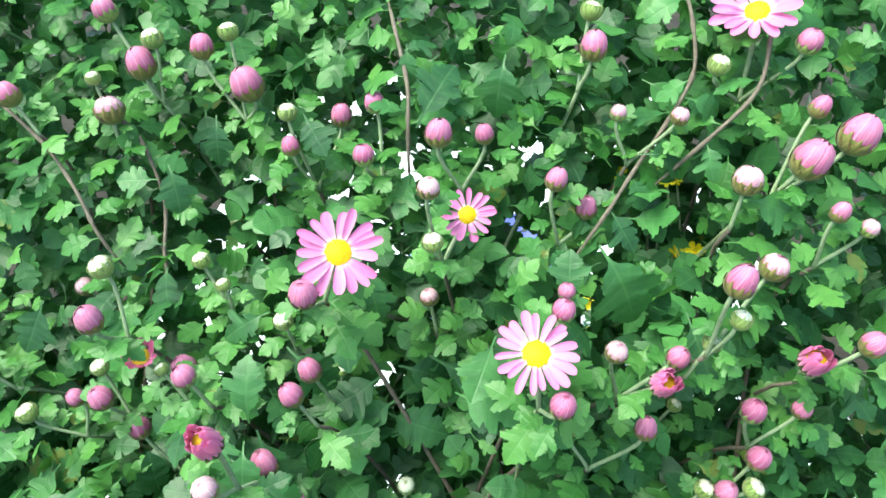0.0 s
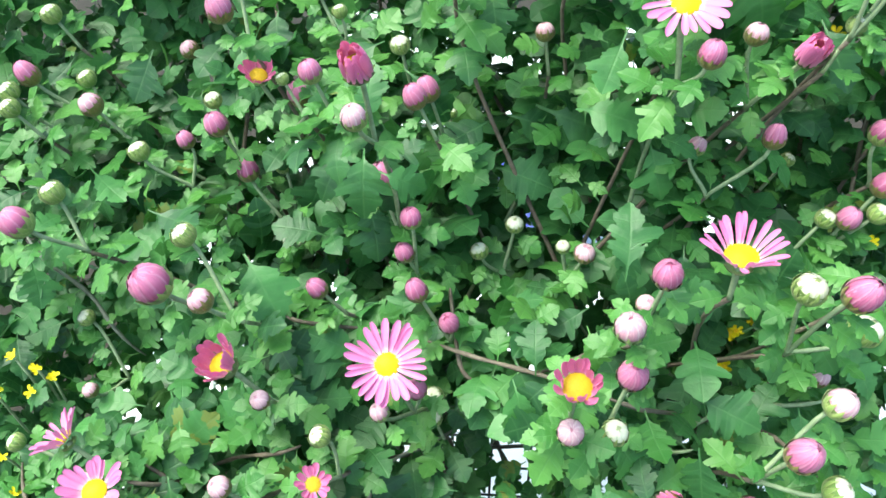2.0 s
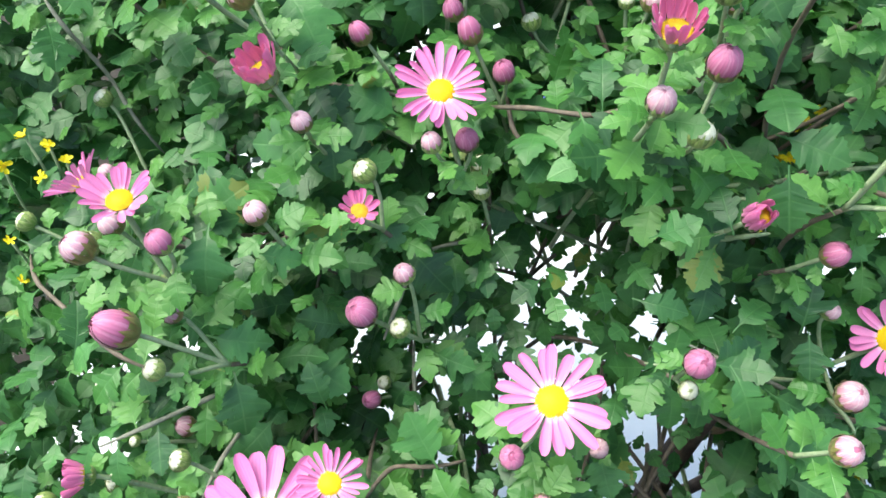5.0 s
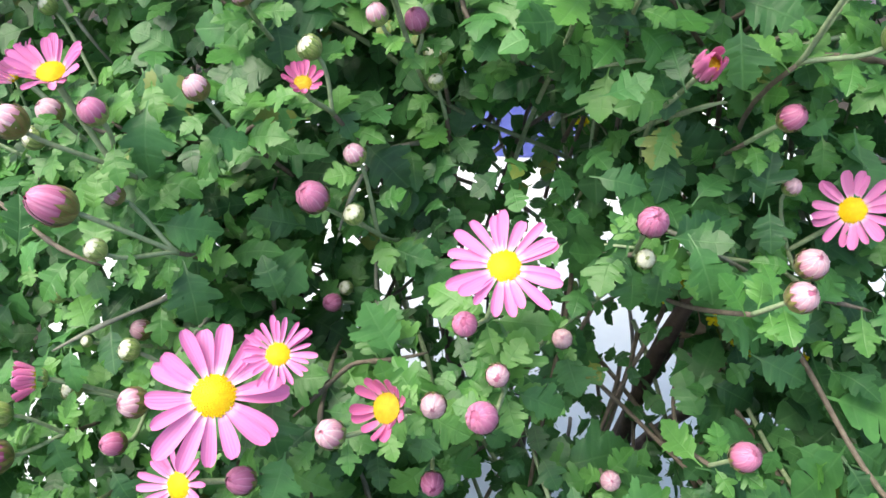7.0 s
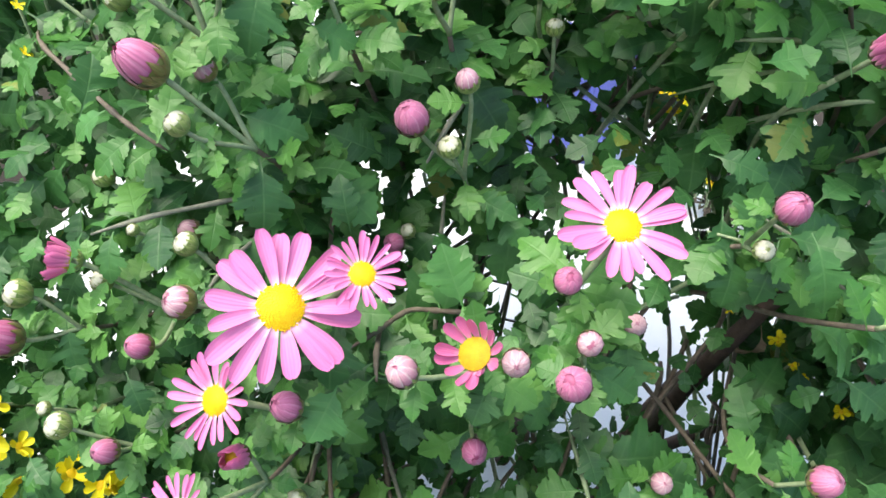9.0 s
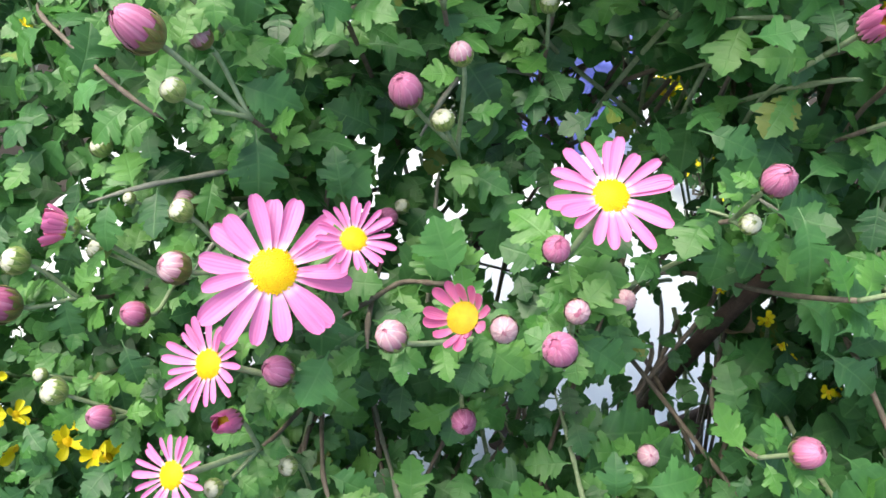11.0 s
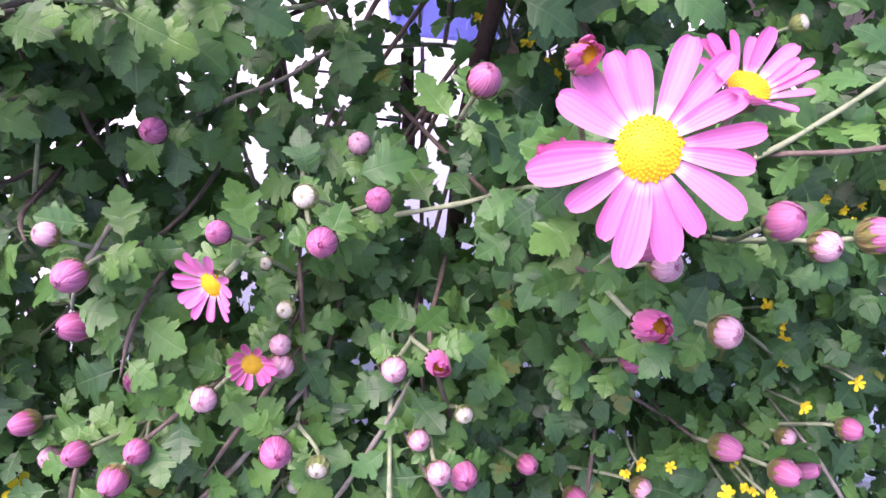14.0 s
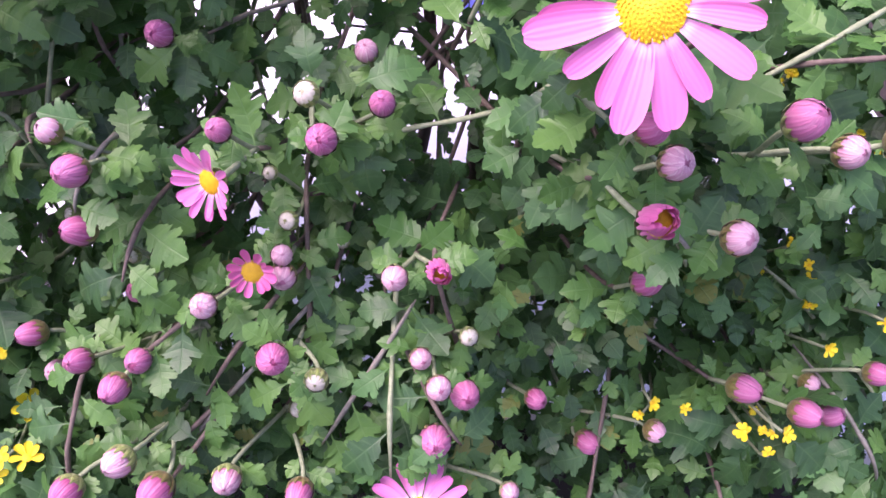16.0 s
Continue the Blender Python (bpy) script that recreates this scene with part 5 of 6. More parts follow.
def twig(*points, thick=0.0013):
    """A bare stretch of outer stem through the given points."""
    pts = [Vector(p) for p in points]
    fine = []
    for i in range(len(pts) - 1):
        p0, p1, p2, p3 = pts[max(i - 1, 0)], pts[i], pts[i + 1], pts[min(i + 2, len(pts) - 1)]
        for k in range(5):
            t = k / 5
            fine.append(0.5 * (2 * p1 + (p2 - p0) * t + (2 * p0 - 5 * p1 + 4 * p2 - p3) * t * t + (3 * p1 - p0 - 3 * p2 + p3) * t**3))
    fine.append(pts[-1])
    d0, d1 = (fine[0] - fine[1]).normalized(), (fine[-1] - fine[-2]).normalized()
    head = bezier(fine[0] + d0 * 0.045 - VIEWSIDE * 0.026, fine[0] + d0 * 0.03 - VIEWSIDE * 0.014, fine[0] + d0 * 0.014 - VIEWSIDE * 0.004, fine[0], 6)[:-1]
    tail = bezier(fine[-1], fine[-1] + d1 * 0.015 - VIEWSIDE * 0.003, fine[-1] + d1 * 0.024 - VIEWSIDE * 0.01, fine[-1] + d1 * 0.032 - VIEWSIDE * 0.02, 5)[1:]
    fine = head + fine + tail
    vs, fs = tube(fine, [thick * min(1, 0.35 + 0.2 * i, 0.35 + 0.2 * (len(fine) - 1 - i)) * (1 + 0.12 * math.sin(i * 2.3) + (0.35 if i % 5 == 0 else 0)) for i in range(len(fine))], 8)
    child("stem", mesh_from("stem", vs, fs, rng.choice((STEM, STEM, STALK, GREY_STEM))), bush)
    side = 1
    for i in range(2, len(fine) - 1, 2):
        side = -side
        TWIG_LEAVES.append((fine, i, side))
    for i in (1, len(fine) - 2):
        TWIG_LEAVES.extend(((fine, i, 1), (fine, i, -1)))


TWIG_LEAVES = []
twig((0.107, 0.424, 0.951), (0.126, 0.446, 0.971), (0.146, 0.459, 1.001), (0.159, 0.475, 1.024), (0.157, 0.493, 1.051))
twig((0.164, 0.440, 0.991), (0.192, 0.452, 1.019), (0.200, 0.472, 1.047))
twig((-0.031, 0.500, 1.037), (-0.022, 0.467, 1.015), (-0.021, 0.451, 0.995))
twig((-0.195, 0.445, 0.901), (-0.199, 0.472, 0.927), (-0.217, 0.495, 0.964), (-0.229, 0.500, 0.973))
twig((-0.307, 0.496, 0.984), (-0.278, 0.481, 0.962), (-0.254, 0.459, 0.943), (-0.238, 0.441, 0.922))
twig((-0.040, 0.253, 0.743), (-0.010, 0.240, 0.747), (0.005, 0.214, 0.767))
twig((0.050, 0.213, 0.750), (0.099, 0.259, 0.696), (0.123, 0.241, 0.710), (0.132, 0.219, 0.723), (0.141, 0.185, 0.734))
twig((-0.224, 0.233, 0.645), (-0.207, 0.251, 0.637), (-0.174, 0.233, 0.666))
twig((-0.111, 0.202, 0.645), (-0.102, 0.246, 0.643), (-0.077, 0.270, 0.638))
twig((0.126, 0.284, 0.728), (0.142, 0.257, 0.776), (0.154, 0.250, 0.798))
twig((-0.046, 0.430, 0.860), (-0.033, 0.446, 0.840), (-0.025, 0.464, 0.825))
twig((0.024, 0.410, 0.842), (0.041, 0.352, 0.879), (0.054, 0.333, 0.898))
twig((0.054, 0.221, 0.719), (0.084, 0.232, 0.716), (0.116, 0.257, 0.708), (0.145, 0.251, 0.719))
twig((0.038, 0.281, 0.619), (0.045, 0.271, 0.645), (0.034, 0.233, 0.724))
twig((0.044, 0.272, 0.640), (0.054, 0.232, 0.674), (0.069, 0.209, 0.695))
twig((-0.162, 0.171, 0.547), (-0.168, 0.201, 0.580), (-0.169, 0.218, 0.609))
twig((-0.098, 0.177, 0.546), (-0.103, 0.203, 0.565))
twig((-0.238, 0.203, 0.669), (-0.225, 0.223, 0.648), (-0.210, 0.247, 0.625))
twig((-0.203, 0.134, 0.577), (-0.195, 0.182, 0.572))
twig((-0.244, 0.143, 0.588), (-0.217, 0.164, 0.590))
twig((0.079, 0.174, 0.633), (0.117, 0.190, 0.603))
twig((0.125, 0.181, 0.600), (0.156, 0.171, 0.600))
twig((-0.337, 0.313, 0.751), (-0.324, 0.322, 0.720), (-0.312, 0.316, 0.699))
twig((-0.188, 0.310, 0.740), (-0.166, 0.288, 0.737), (-0.144, 0.284, 0.736))
twig((-0.057, 0.282, 0.737), (-0.051, 0.262, 0.723), (-0.037, 0.257, 0.714))
twig((-0.011, 0.252, 0.731), (0.007, 0.245, 0.749))
twig((0.068, 0.172, 0.629), (0.104, 0.186, 0.615), (0.132, 0.194, 0.605), (0.139, 0.173, 0.609))
twig((-0.124, 0.154, 0.474), (-0.116, 0.163, 0.435), (-0.100, 0.113, 0.443))
twig((-0.333, 0.203, 0.632), (-0.297, 0.177, 0.631), (-0.268, 0.155, 0.632))
twig((-0.231, 0.212, 0.661), (-0.216, 0.222, 0.641), (-0.210, 0.242, 0.621))
twig((0.038, 0.272, 0.624), (0.047, 0.273, 0.651), (0.039, 0.251, 0.682))
twig((0.040, 0.236, 0.693), (0.063, 0.215, 0.714))
twig((0.105, 0.246, 0.713), (0.132, 0.260, 0.721))
twig((-0.146, 0.142, 0.486), (-0.148, 0.115, 0.445))
twig((-0.124, 0.174, 0.474), (-0.122, 0.166, 0.457), (-0.106, 0.139, 0.440), (-0.083, 0.069, 0.472), (-0.083, 0.049, 0.472))
twig((0.070, 0.099, 0.482), (0.095, 0.100, 0.490), (0.118, 0.097, 0.503), (0.129, 0.053, 0.537), (0.145, 0.042, 0.533), (0.167, 0.043, 0.518))
twig((0.008, 0.114, 0.485), (0.015, 0.088, 0.484), (0.025, 0.049, 0.499))
twig((0.007, 0.098, 0.443), (0.013, 0.072, 0.431), (0.020, 0.041, 0.381))
twig((0.087, 0.101, 0.433), (0.084, 0.051, 0.434), (0.104, 0.051, 0.363))
twig((-0.146, 0.111, 0.454), (-0.149, 0.149, 0.448))
twig((-0.150, 0.068, 0.446), (-0.148, 0.096, 0.449))
twig((0.151, 0.078, 0.480), (0.183, 0.088, 0.458), (0.183, 0.051, 0.481), (0.186, 0.034, 0.485))
twig((-0.011, 0.023, 0.388), (0.002, 0.039, 0.403))
twig((-0.120, 0.123, 0.566), (-0.110, 0.145, 0.560), (-0.094, 0.142, 0.567))
twig((0.019, 0.041, 0.374), (0.023, 0.072, 0.376), (0.027, 0.097, 0.399))
twig((0.070, 0.003, 0.375), (0.065, 0.050, 0.400))
twig((0.080, 0.021, 0.385), (0.091, 0.007, 0.377))
twig((0.160, 0.078, 0.482), (0.167, 0.041, 0.497), (0.175, 0.027, 0.498))
twig((0.306, 0.116, 0.380), (0.347, 0.128, 0.336), (0.359, 0.103, 0.334))
twig((-0.128, 0.078, 0.473), (-0.144, 0.140, 0.452), (-0.139, 0.170, 0.457))
twig((-0.029, 0.013, 0.336), (-0.011, 0.026, 0.358), (0.010, 0.039, 0.385))
twig((0.048, 0.012, 0.362), (0.062, 0.024, 0.389))
twig((0.343, 0.068, 0.331), (0.355, 0.057, 0.319))
twig((-0.056, 0.016, 0.383), (-0.039, 0.024, 0.398))
twig((-0.065, 0.046, 0.439), (-0.064, 0.066, 0.440))
twig((-0.185, 0.175, 0.486), (-0.166, 0.183, 0.485))
twig((-0.120, 0.104, 0.568), (-0.126, 0.160, 0.545))
twig((0.246, 0.102, 0.544), (0.267, 0.112, 0.556), (0.288, 0.124, 0.567))
twig((0.251, 0.096, 0.541), (0.268, 0.091, 0.547), (0.281, 0.089, 0.552))
twig((-0.041, 0.171, 0.499), (-0.019, 0.190, 0.502), (-0.004, 0.205, 0.508))
twig((-0.033, 0.013, 0.334), (-0.020, 0.024, 0.343), (-0.048, -0.013, 0.307))
twig((0.199, 0.042, 0.256), (0.202, 0.089, 0.309))
twig((0.275, 0.092, 0.270), (0.281, 0.051, 0.266))
twig((-0.103, -0.015, 0.326), (-0.101, 0.008, 0.351))
twig((0.224, 0.105, 0.339), (0.266, 0.109, 0.309))

# branches
shoot(('F', 0.192, 0.481, 1.058, 0.0517, (-0.36, -0.49, 0.80), 30, 17),
      ('p', 0.217, 0.456, 1.048, 0.0159),
      ('w', 0.170, 0.464, 1.031, 0.0138))
shoot(('p', 0.094, 0.473, 1.038, 0.0182),
      ('w', 0.093, 0.490, 1.056, 0.0134))
shoot(('p', 0.216, 0.421, 1.021, 0.0122),
      ('p', 0.237, 0.410, 1.009, 0.0230),
      ('p', 0.211, 0.403, 0.997, 0.0230))
shoot(('p', -0.168, 0.518, 1.021, 0.0176),
      ('w', -0.145, 0.510, 1.035, 0.0133),
      ('p', -0.135, 0.500, 1.001, 0.0241))
shoot(('p', -0.214, 0.519, 1.008, 0.0219),
      ('w', -0.202, 0.519, 1.027, 0.0148),
      ('p', -0.240, 0.539, 1.040, 0.0179))
shoot(('m', 0.147, 0.447, 1.004, 0.0118),
      ('m', 0.110, 0.451, 1.004, 0.0105))
shoot(('p', -0.044, 0.471, 1.001, 0.0147),
      ('p', -0.049, 0.441, 0.978, 0.0150))
shoot(('p', -0.001, 0.431, 0.998, 0.0178),
      ('p', 0.027, 0.441, 0.993, 0.0126))
shoot(('p', -0.298, 0.490, 0.996, 0.0174))
shoot(('m', -0.005, 0.380, 0.989, 0.0131),
      ('w', -0.003, 0.376, 0.956, 0.0123),
      ('F', 0.017, 0.401, 0.959, 0.0322, (-0.01, -0.80, 0.60), 12, 17))
shoot(('m', 0.177, 0.399, 0.986, 0.0177))
shoot(('m', -0.232, 0.493, 0.985, 0.0204),
      ('w', -0.240, 0.498, 1.006, 0.0100))
shoot(('p', 0.225, 0.382, 0.975, 0.0114),
      ('m', 0.246, 0.384, 0.964, 0.0109))
shoot(('p', 0.149, 0.315, 0.975, 0.0164),
      ('w', 0.156, 0.318, 0.950, 0.0114),
      ('m', 0.174, 0.336, 0.970, 0.0150))
shoot(('p', -0.074, 0.513, 0.973, 0.0163),
      ('p', -0.102, 0.468, 0.970, 0.0133),
      ('w', -0.105, 0.483, 0.989, 0.0130))
shoot(('F', -0.051, 0.342, 0.971, 0.0504, (0.16, -0.65, 0.74), 8, 18),
      ('p', -0.068, 0.325, 0.956, 0.0164))
shoot(('p', 0.072, 0.426, 0.970, 0.0147),
      ('p', 0.094, 0.432, 0.946, 0.0146))
shoot(('p', 0.066, 0.318, 0.954, 0.0132),
      ('p', 0.071, 0.343, 0.947, 0.0104))
shoot(('F', 0.051, 0.296, 0.944, 0.0415, (-0.06, -0.52, 0.85), 10, 19),
      ('p', 0.064, 0.280, 0.925, 0.0143))
shoot(('O', -0.103, 0.252, 0.926, 0.0220),
      ('m', -0.104, 0.243, 0.904, 0.0131))
shoot(('p', -0.198, 0.343, 0.921, 0.0168),
      ('w', -0.200, 0.373, 0.937, 0.0147))
shoot(('o', 0.119, 0.302, 0.920, 0.0180),
      ('m', 0.098, 0.324, 0.921, 0.0128),
      ('p', 0.134, 0.330, 0.912, 0.0137))
shoot(('w', -0.157, 0.414, 0.914, 0.0119),
      ('w', -0.141, 0.402, 0.903, 0.0099))
shoot(('o', 0.219, 0.344, 0.899, 0.0221),
      ('p', 0.250, 0.348, 0.908, 0.0161))
shoot(('m', -0.007, 0.408, 0.891, 0.0127))
shoot(('w', -0.162, 0.507, 0.886, 0.0116))
shoot(('h', -0.189, 0.366, 0.872, 0.0233, (0.20, -0.49, 0.85), 50, 17),
      ('p', -0.165, 0.371, 0.858, 0.0176))
shoot(('p', -0.080, 0.360, 0.868, 0.0156),
      ('w', -0.067, 0.391, 0.839, 0.0078))
shoot(('F', 0.073, 0.204, 0.862, 0.0365, (-0.07, -0.15, 0.99), 55, 20))
shoot(('p', 0.123, 0.324, 0.861, 0.0139),
      ('m', 0.085, 0.338, 0.847, 0.0118))
shoot(('p', 0.193, 0.344, 0.857, 0.0165),
      ('p', 0.225, 0.349, 0.854, 0.0132))
shoot(('p', 0.041, 0.197, 0.855, 0.0146),
      ('m', 0.027, 0.188, 0.831, 0.0149),
      ('m', 0.043, 0.227, 0.813, 0.0105))
shoot(('m', -0.276, 0.467, 0.850, 0.0148))
shoot(('p', -0.378, 0.415, 0.847, 0.0174),
      ('w', -0.341, 0.426, 0.841, 0.0135))
shoot(('p', -0.221, 0.361, 0.839, 0.0171),
      ('w', -0.229, 0.382, 0.847, 0.0122))
shoot(('p', 0.139, 0.216, 0.834, 0.0188),
      ('w', 0.121, 0.228, 0.827, 0.0169),
      ('w', 0.162, 0.237, 0.794, 0.0180))
shoot(('p', 0.199, 0.332, 0.828, 0.0160),
      ('p', 0.179, 0.320, 0.811, 0.0153),
      ('w', 0.195, 0.319, 0.816, 0.0131))
shoot(('p', -0.306, 0.260, 0.824, 0.0193),
      ('w', -0.298, 0.287, 0.828, 0.0142))
shoot(('h', 0.002, 0.159, 0.821, 0.0228, (-0.05, -0.42, 0.86), 66, 15),
      ('m', 0.002, 0.158, 0.793, 0.0129))
shoot(('p', -0.213, 0.220, 0.817, 0.0231),
      ('m', -0.188, 0.219, 0.808, 0.0137),
      ('w', -0.207, 0.255, 0.824, 0.0138))
shoot(('p', -0.256, 0.385, 0.814, 0.0135),
      ('w', -0.287, 0.374, 0.810, 0.0149))
shoot(('w', 0.164, 0.390, 0.813, 0.0101))
shoot(('p', -0.087, 0.310, 0.805, 0.0148),
      ('p', -0.106, 0.322, 0.825, 0.0182),
      ('p', -0.092, 0.313, 0.776, 0.0140))
shoot(('p', -0.210, 0.373, 0.798, 0.0167),
      ('w', -0.188, 0.385, 0.796, 0.0113),
      ('w', -0.177, 0.342, 0.762, 0.0103))
shoot(('p', 0.034, 0.192, 0.797, 0.0166),
      ('w', 0.028, 0.180, 0.769, 0.0135))
shoot(('m', 0.021, 0.300, 0.791, 0.0132),
      ('w', 0.009, 0.313, 0.786, 0.0093))
shoot(('w', -0.021, 0.341, 0.783, 0.0121),
      ('w', -0.044, 0.334, 0.765, 0.0123))
shoot(('p', 0.110, 0.163, 0.780, 0.0173),
      ('m', 0.133, 0.188, 0.789, 0.0158),
      ('w', 0.135, 0.165, 0.753, 0.0148))
shoot(('p', -0.080, 0.273, 0.777, 0.0144),
      ('p', -0.060, 0.268, 0.757, 0.0139))
shoot(('h', -0.177, 0.204, 0.777, 0.0262, (-0.34, -0.36, 0.80), 64, 18),
      ('m', -0.160, 0.203, 0.752, 0.0113))
shoot(('p', -0.142, 0.278, 0.771, 0.0133))
shoot(('F', -0.092, 0.224, 0.763, 0.0461, (0.02, -0.58, 0.80), 22, 24),
      ('m', -0.095, 0.208, 0.742, 0.0114),
      ('p', -0.078, 0.240, 0.728, 0.0144))
shoot(('o', 0.057, 0.162, 0.739, 0.0170))
shoot(('m', 0.164, 0.261, 0.735, 0.0130))
shoot(('F', -0.236, 0.154, 0.731, 0.0324, (0.08, -0.34, 0.90), 40, 18),
      ('m', -0.253, 0.138, 0.714, 0.0161),
      ('p', -0.213, 0.138, 0.720, 0.0133))
shoot(('w', -0.107, 0.363, 0.724, 0.0111))
shoot(('h', -0.127, 0.174, 0.720, 0.0200, (0.17, -0.40, 0.90), 35, 14),
      ('w', -0.129, 0.201, 0.727, 0.0128))
shoot(('F', -0.287, 0.204, 0.707, 0.0323, (-0.55, 0.02, 0.68), 48, 20))
shoot(('p', 0.112, 0.189, 0.702, 0.0145))
shoot(('w', -0.068, 0.252, 0.688, 0.0103))
shoot(('p', -0.233, 0.119, 0.682, 0.0198),
      ('w', -0.219, 0.115, 0.661, 0.0110),
      ('m', -0.217, 0.140, 0.675, 0.0106))
shoot(('p', 0.037, 0.127, 0.679, 0.0153),
      ('w', 0.041, 0.139, 0.649, 0.0101))
shoot(('m', -0.314, 0.274, 0.672, 0.0113),
      ('w', -0.325, 0.311, 0.707, 0.0123))
shoot(('m', 0.095, 0.093, 0.667, 0.0138))
shoot(('F', -0.029, 0.114, 0.661, 0.0538, (-0.06, -0.51, 0.86), 14, 19),
      ('p', -0.046, 0.097, 0.640, 0.0128))
shoot(('p', -0.128, 0.170, 0.658, 0.0182),
      ('w', -0.108, 0.173, 0.646, 0.0118),
      ('m', -0.106, 0.179, 0.679, 0.0118))
shoot(('m', 0.130, 0.201, 0.655, 0.0103),
      ('F', 0.160, 0.189, 0.649, 0.0426, (-0.66, -0.59, 0.47), 12, 17),
      ('m', 0.129, 0.153, 0.639, 0.0165))
shoot(('w', -0.358, 0.242, 0.651, 0.0126))
shoot(('h', -0.078, 0.060, 0.624, 0.0275, (-0.45, -0.55, 0.70), 42, 13),
      ('m', -0.059, 0.076, 0.608, 0.0124),
      ('m', -0.104, 0.060, 0.605, 0.0138))
shoot(('p', -0.037, 0.063, 0.617, 0.0157),
      ('m', -0.030, 0.088, 0.617, 0.0115))
shoot(('F', -0.158, 0.071, 0.614, 0.0691, (0.24, -0.57, 0.78), 6, 17),
      ('F', -0.128, 0.079, 0.634, 0.0313, (0.12, -0.50, 0.82), 24, 24))
shoot(('F', 0.175, 0.011, 0.612, 0.0359, (0.04, -0.27, 0.96), 45, 17))
shoot(('w', 0.144, 0.210, 0.597, 0.0083))
shoot(('F', 0.145, -0.004, 0.595, 0.0750, (-0.29, -0.75, 0.59), 6, 17),
      ('h', 0.120, 0.007, 0.579, 0.0155, (-0.36, -0.32, 0.88), 40, 17),
      ('O', 0.122, 0.013, 0.616, 0.0160))
shoot(('m', -0.211, 0.090, 0.584, 0.0156),
      ('w', -0.214, 0.106, 0.605, 0.0113))
shoot(('w', -0.293, 0.175, 0.579, 0.0123))
shoot(('m', -0.235, 0.154, 0.572, 0.0125),
      ('w', -0.254, 0.132, 0.583, 0.0064))
shoot(('m', 0.011, 0.164, 0.569, 0.0126))
shoot(('p', 0.096, 0.088, 0.566, 0.0163))
shoot(('h', -0.283, 0.118, 0.566, 0.0224, (-0.75, -0.40, 0.25), 62, 17),
      ('w', -0.275, 0.132, 0.543, 0.0126),
      ('p', -0.241, 0.104, 0.531, 0.0146))
shoot(('p', -0.129, 0.191, 0.566, 0.0127),
      ('w', -0.124, 0.208, 0.564, 0.0095))
shoot(('F', -0.182, 0.060, 0.560, 0.0400, (-0.36, -0.66, 0.62), 20, 20),
      ('p', -0.150, 0.060, 0.567, 0.0146))
shoot(('w', 0.281, 0.211, 0.560, 0.0112))
shoot(('p', 0.225, 0.041, 0.540, 0.0183),
      ('p', 0.270, 0.047, 0.533, 0.0170),
      ('m', 0.250, 0.045, 0.526, 0.0147))
shoot(('p', -0.061, 0.098, 0.517, 0.0145))
shoot(('F', -0.187, 0.029, 0.517, 0.0368, (-0.36, -0.60, 0.66), 20, 20),
      ('w', -0.172, 0.038, 0.499, 0.0095),
      ('o', -0.172, 0.055, 0.528, 0.0161))
shoot(('m', 0.039, 0.106, 0.516, 0.0121))
shoot(('o', 0.168, -0.004, 0.516, 0.0183),
      ('m', 0.176, 0.023, 0.525, 0.0145),
      ('p', 0.157, 0.002, 0.551, 0.0128))
shoot(('p', -0.319, 0.105, 0.511, 0.0215),
      ('w', -0.317, 0.120, 0.531, 0.0152))
shoot(('p', 0.032, 0.038, 0.507, 0.0151),
      ('w', 0.022, 0.054, 0.519, 0.0116),
      ('p', 0.053, 0.070, 0.509, 0.0134))
shoot(('m', 0.207, 0.013, 0.500, 0.0148))
shoot(('F', -0.016, 0.028, 0.485, 0.0332, (-0.41, -0.89, 0.19), 30, 17),
      ('p', -0.016, 0.045, 0.501, 0.0123))
shoot(('p', -0.080, 0.029, 0.481, 0.0166),
      ('m', -0.096, 0.045, 0.490, 0.0125))
shoot(('p', -0.249, 0.074, 0.479, 0.0143),
      ('w', -0.278, 0.079, 0.484, 0.0143))
shoot(('p', -0.149, 0.046, 0.463, 0.0172),
      ('p', -0.161, 0.033, 0.463, 0.0150),
      ('w', -0.146, 0.072, 0.479, 0.0106))
shoot(('w', -0.003, 0.069, 0.463, 0.0076),
      ('w', 0.009, 0.054, 0.446, 0.0099))
shoot(('o', 0.088, 0.018, 0.457, 0.0154),
      ('m', 0.068, 0.019, 0.449, 0.0128))
shoot(('p', 0.189, 0.048, 0.440, 0.0165))
shoot(('w', -0.133, 0.135, 0.439, 0.0114),
      ('w', -0.135, 0.093, 0.398, 0.0094))
shoot(('p', -0.091, 0.037, 0.438, 0.0165),
      ('p', -0.066, 0.031, 0.406, 0.0131))
shoot(('h', -0.002, 0.026, 0.435, 0.0238, (0.16, -0.84, 0.50), 34, 13),
      ('m', 0.009, 0.039, 0.436, 0.0115),
      ('m', -0.023, 0.012, 0.422, 0.0134))
shoot(('p', 0.016, -0.009, 0.415, 0.0165),
      ('w', 0.034, -0.002, 0.394, 0.0118))
shoot(('w', 0.029, 0.084, 0.410, 0.0092))
shoot(('p', -0.210, 0.050, 0.399, 0.0179),
      ('m', -0.196, 0.017, 0.352, 0.0169))
shoot(('p', 0.107, 0.003, 0.391, 0.0160),
      ('m', 0.094, -0.006, 0.405, 0.0126),
      ('m', 0.083, 0.017, 0.397, 0.0118),
      ('w', 0.106, 0.035, 0.398, 0.0104))
shoot(('p', -0.091, 0.003, 0.379, 0.0145),
      ('p', -0.061, 0.006, 0.381, 0.0146),
      ('p', -0.069, -0.007, 0.374, 0.0161))
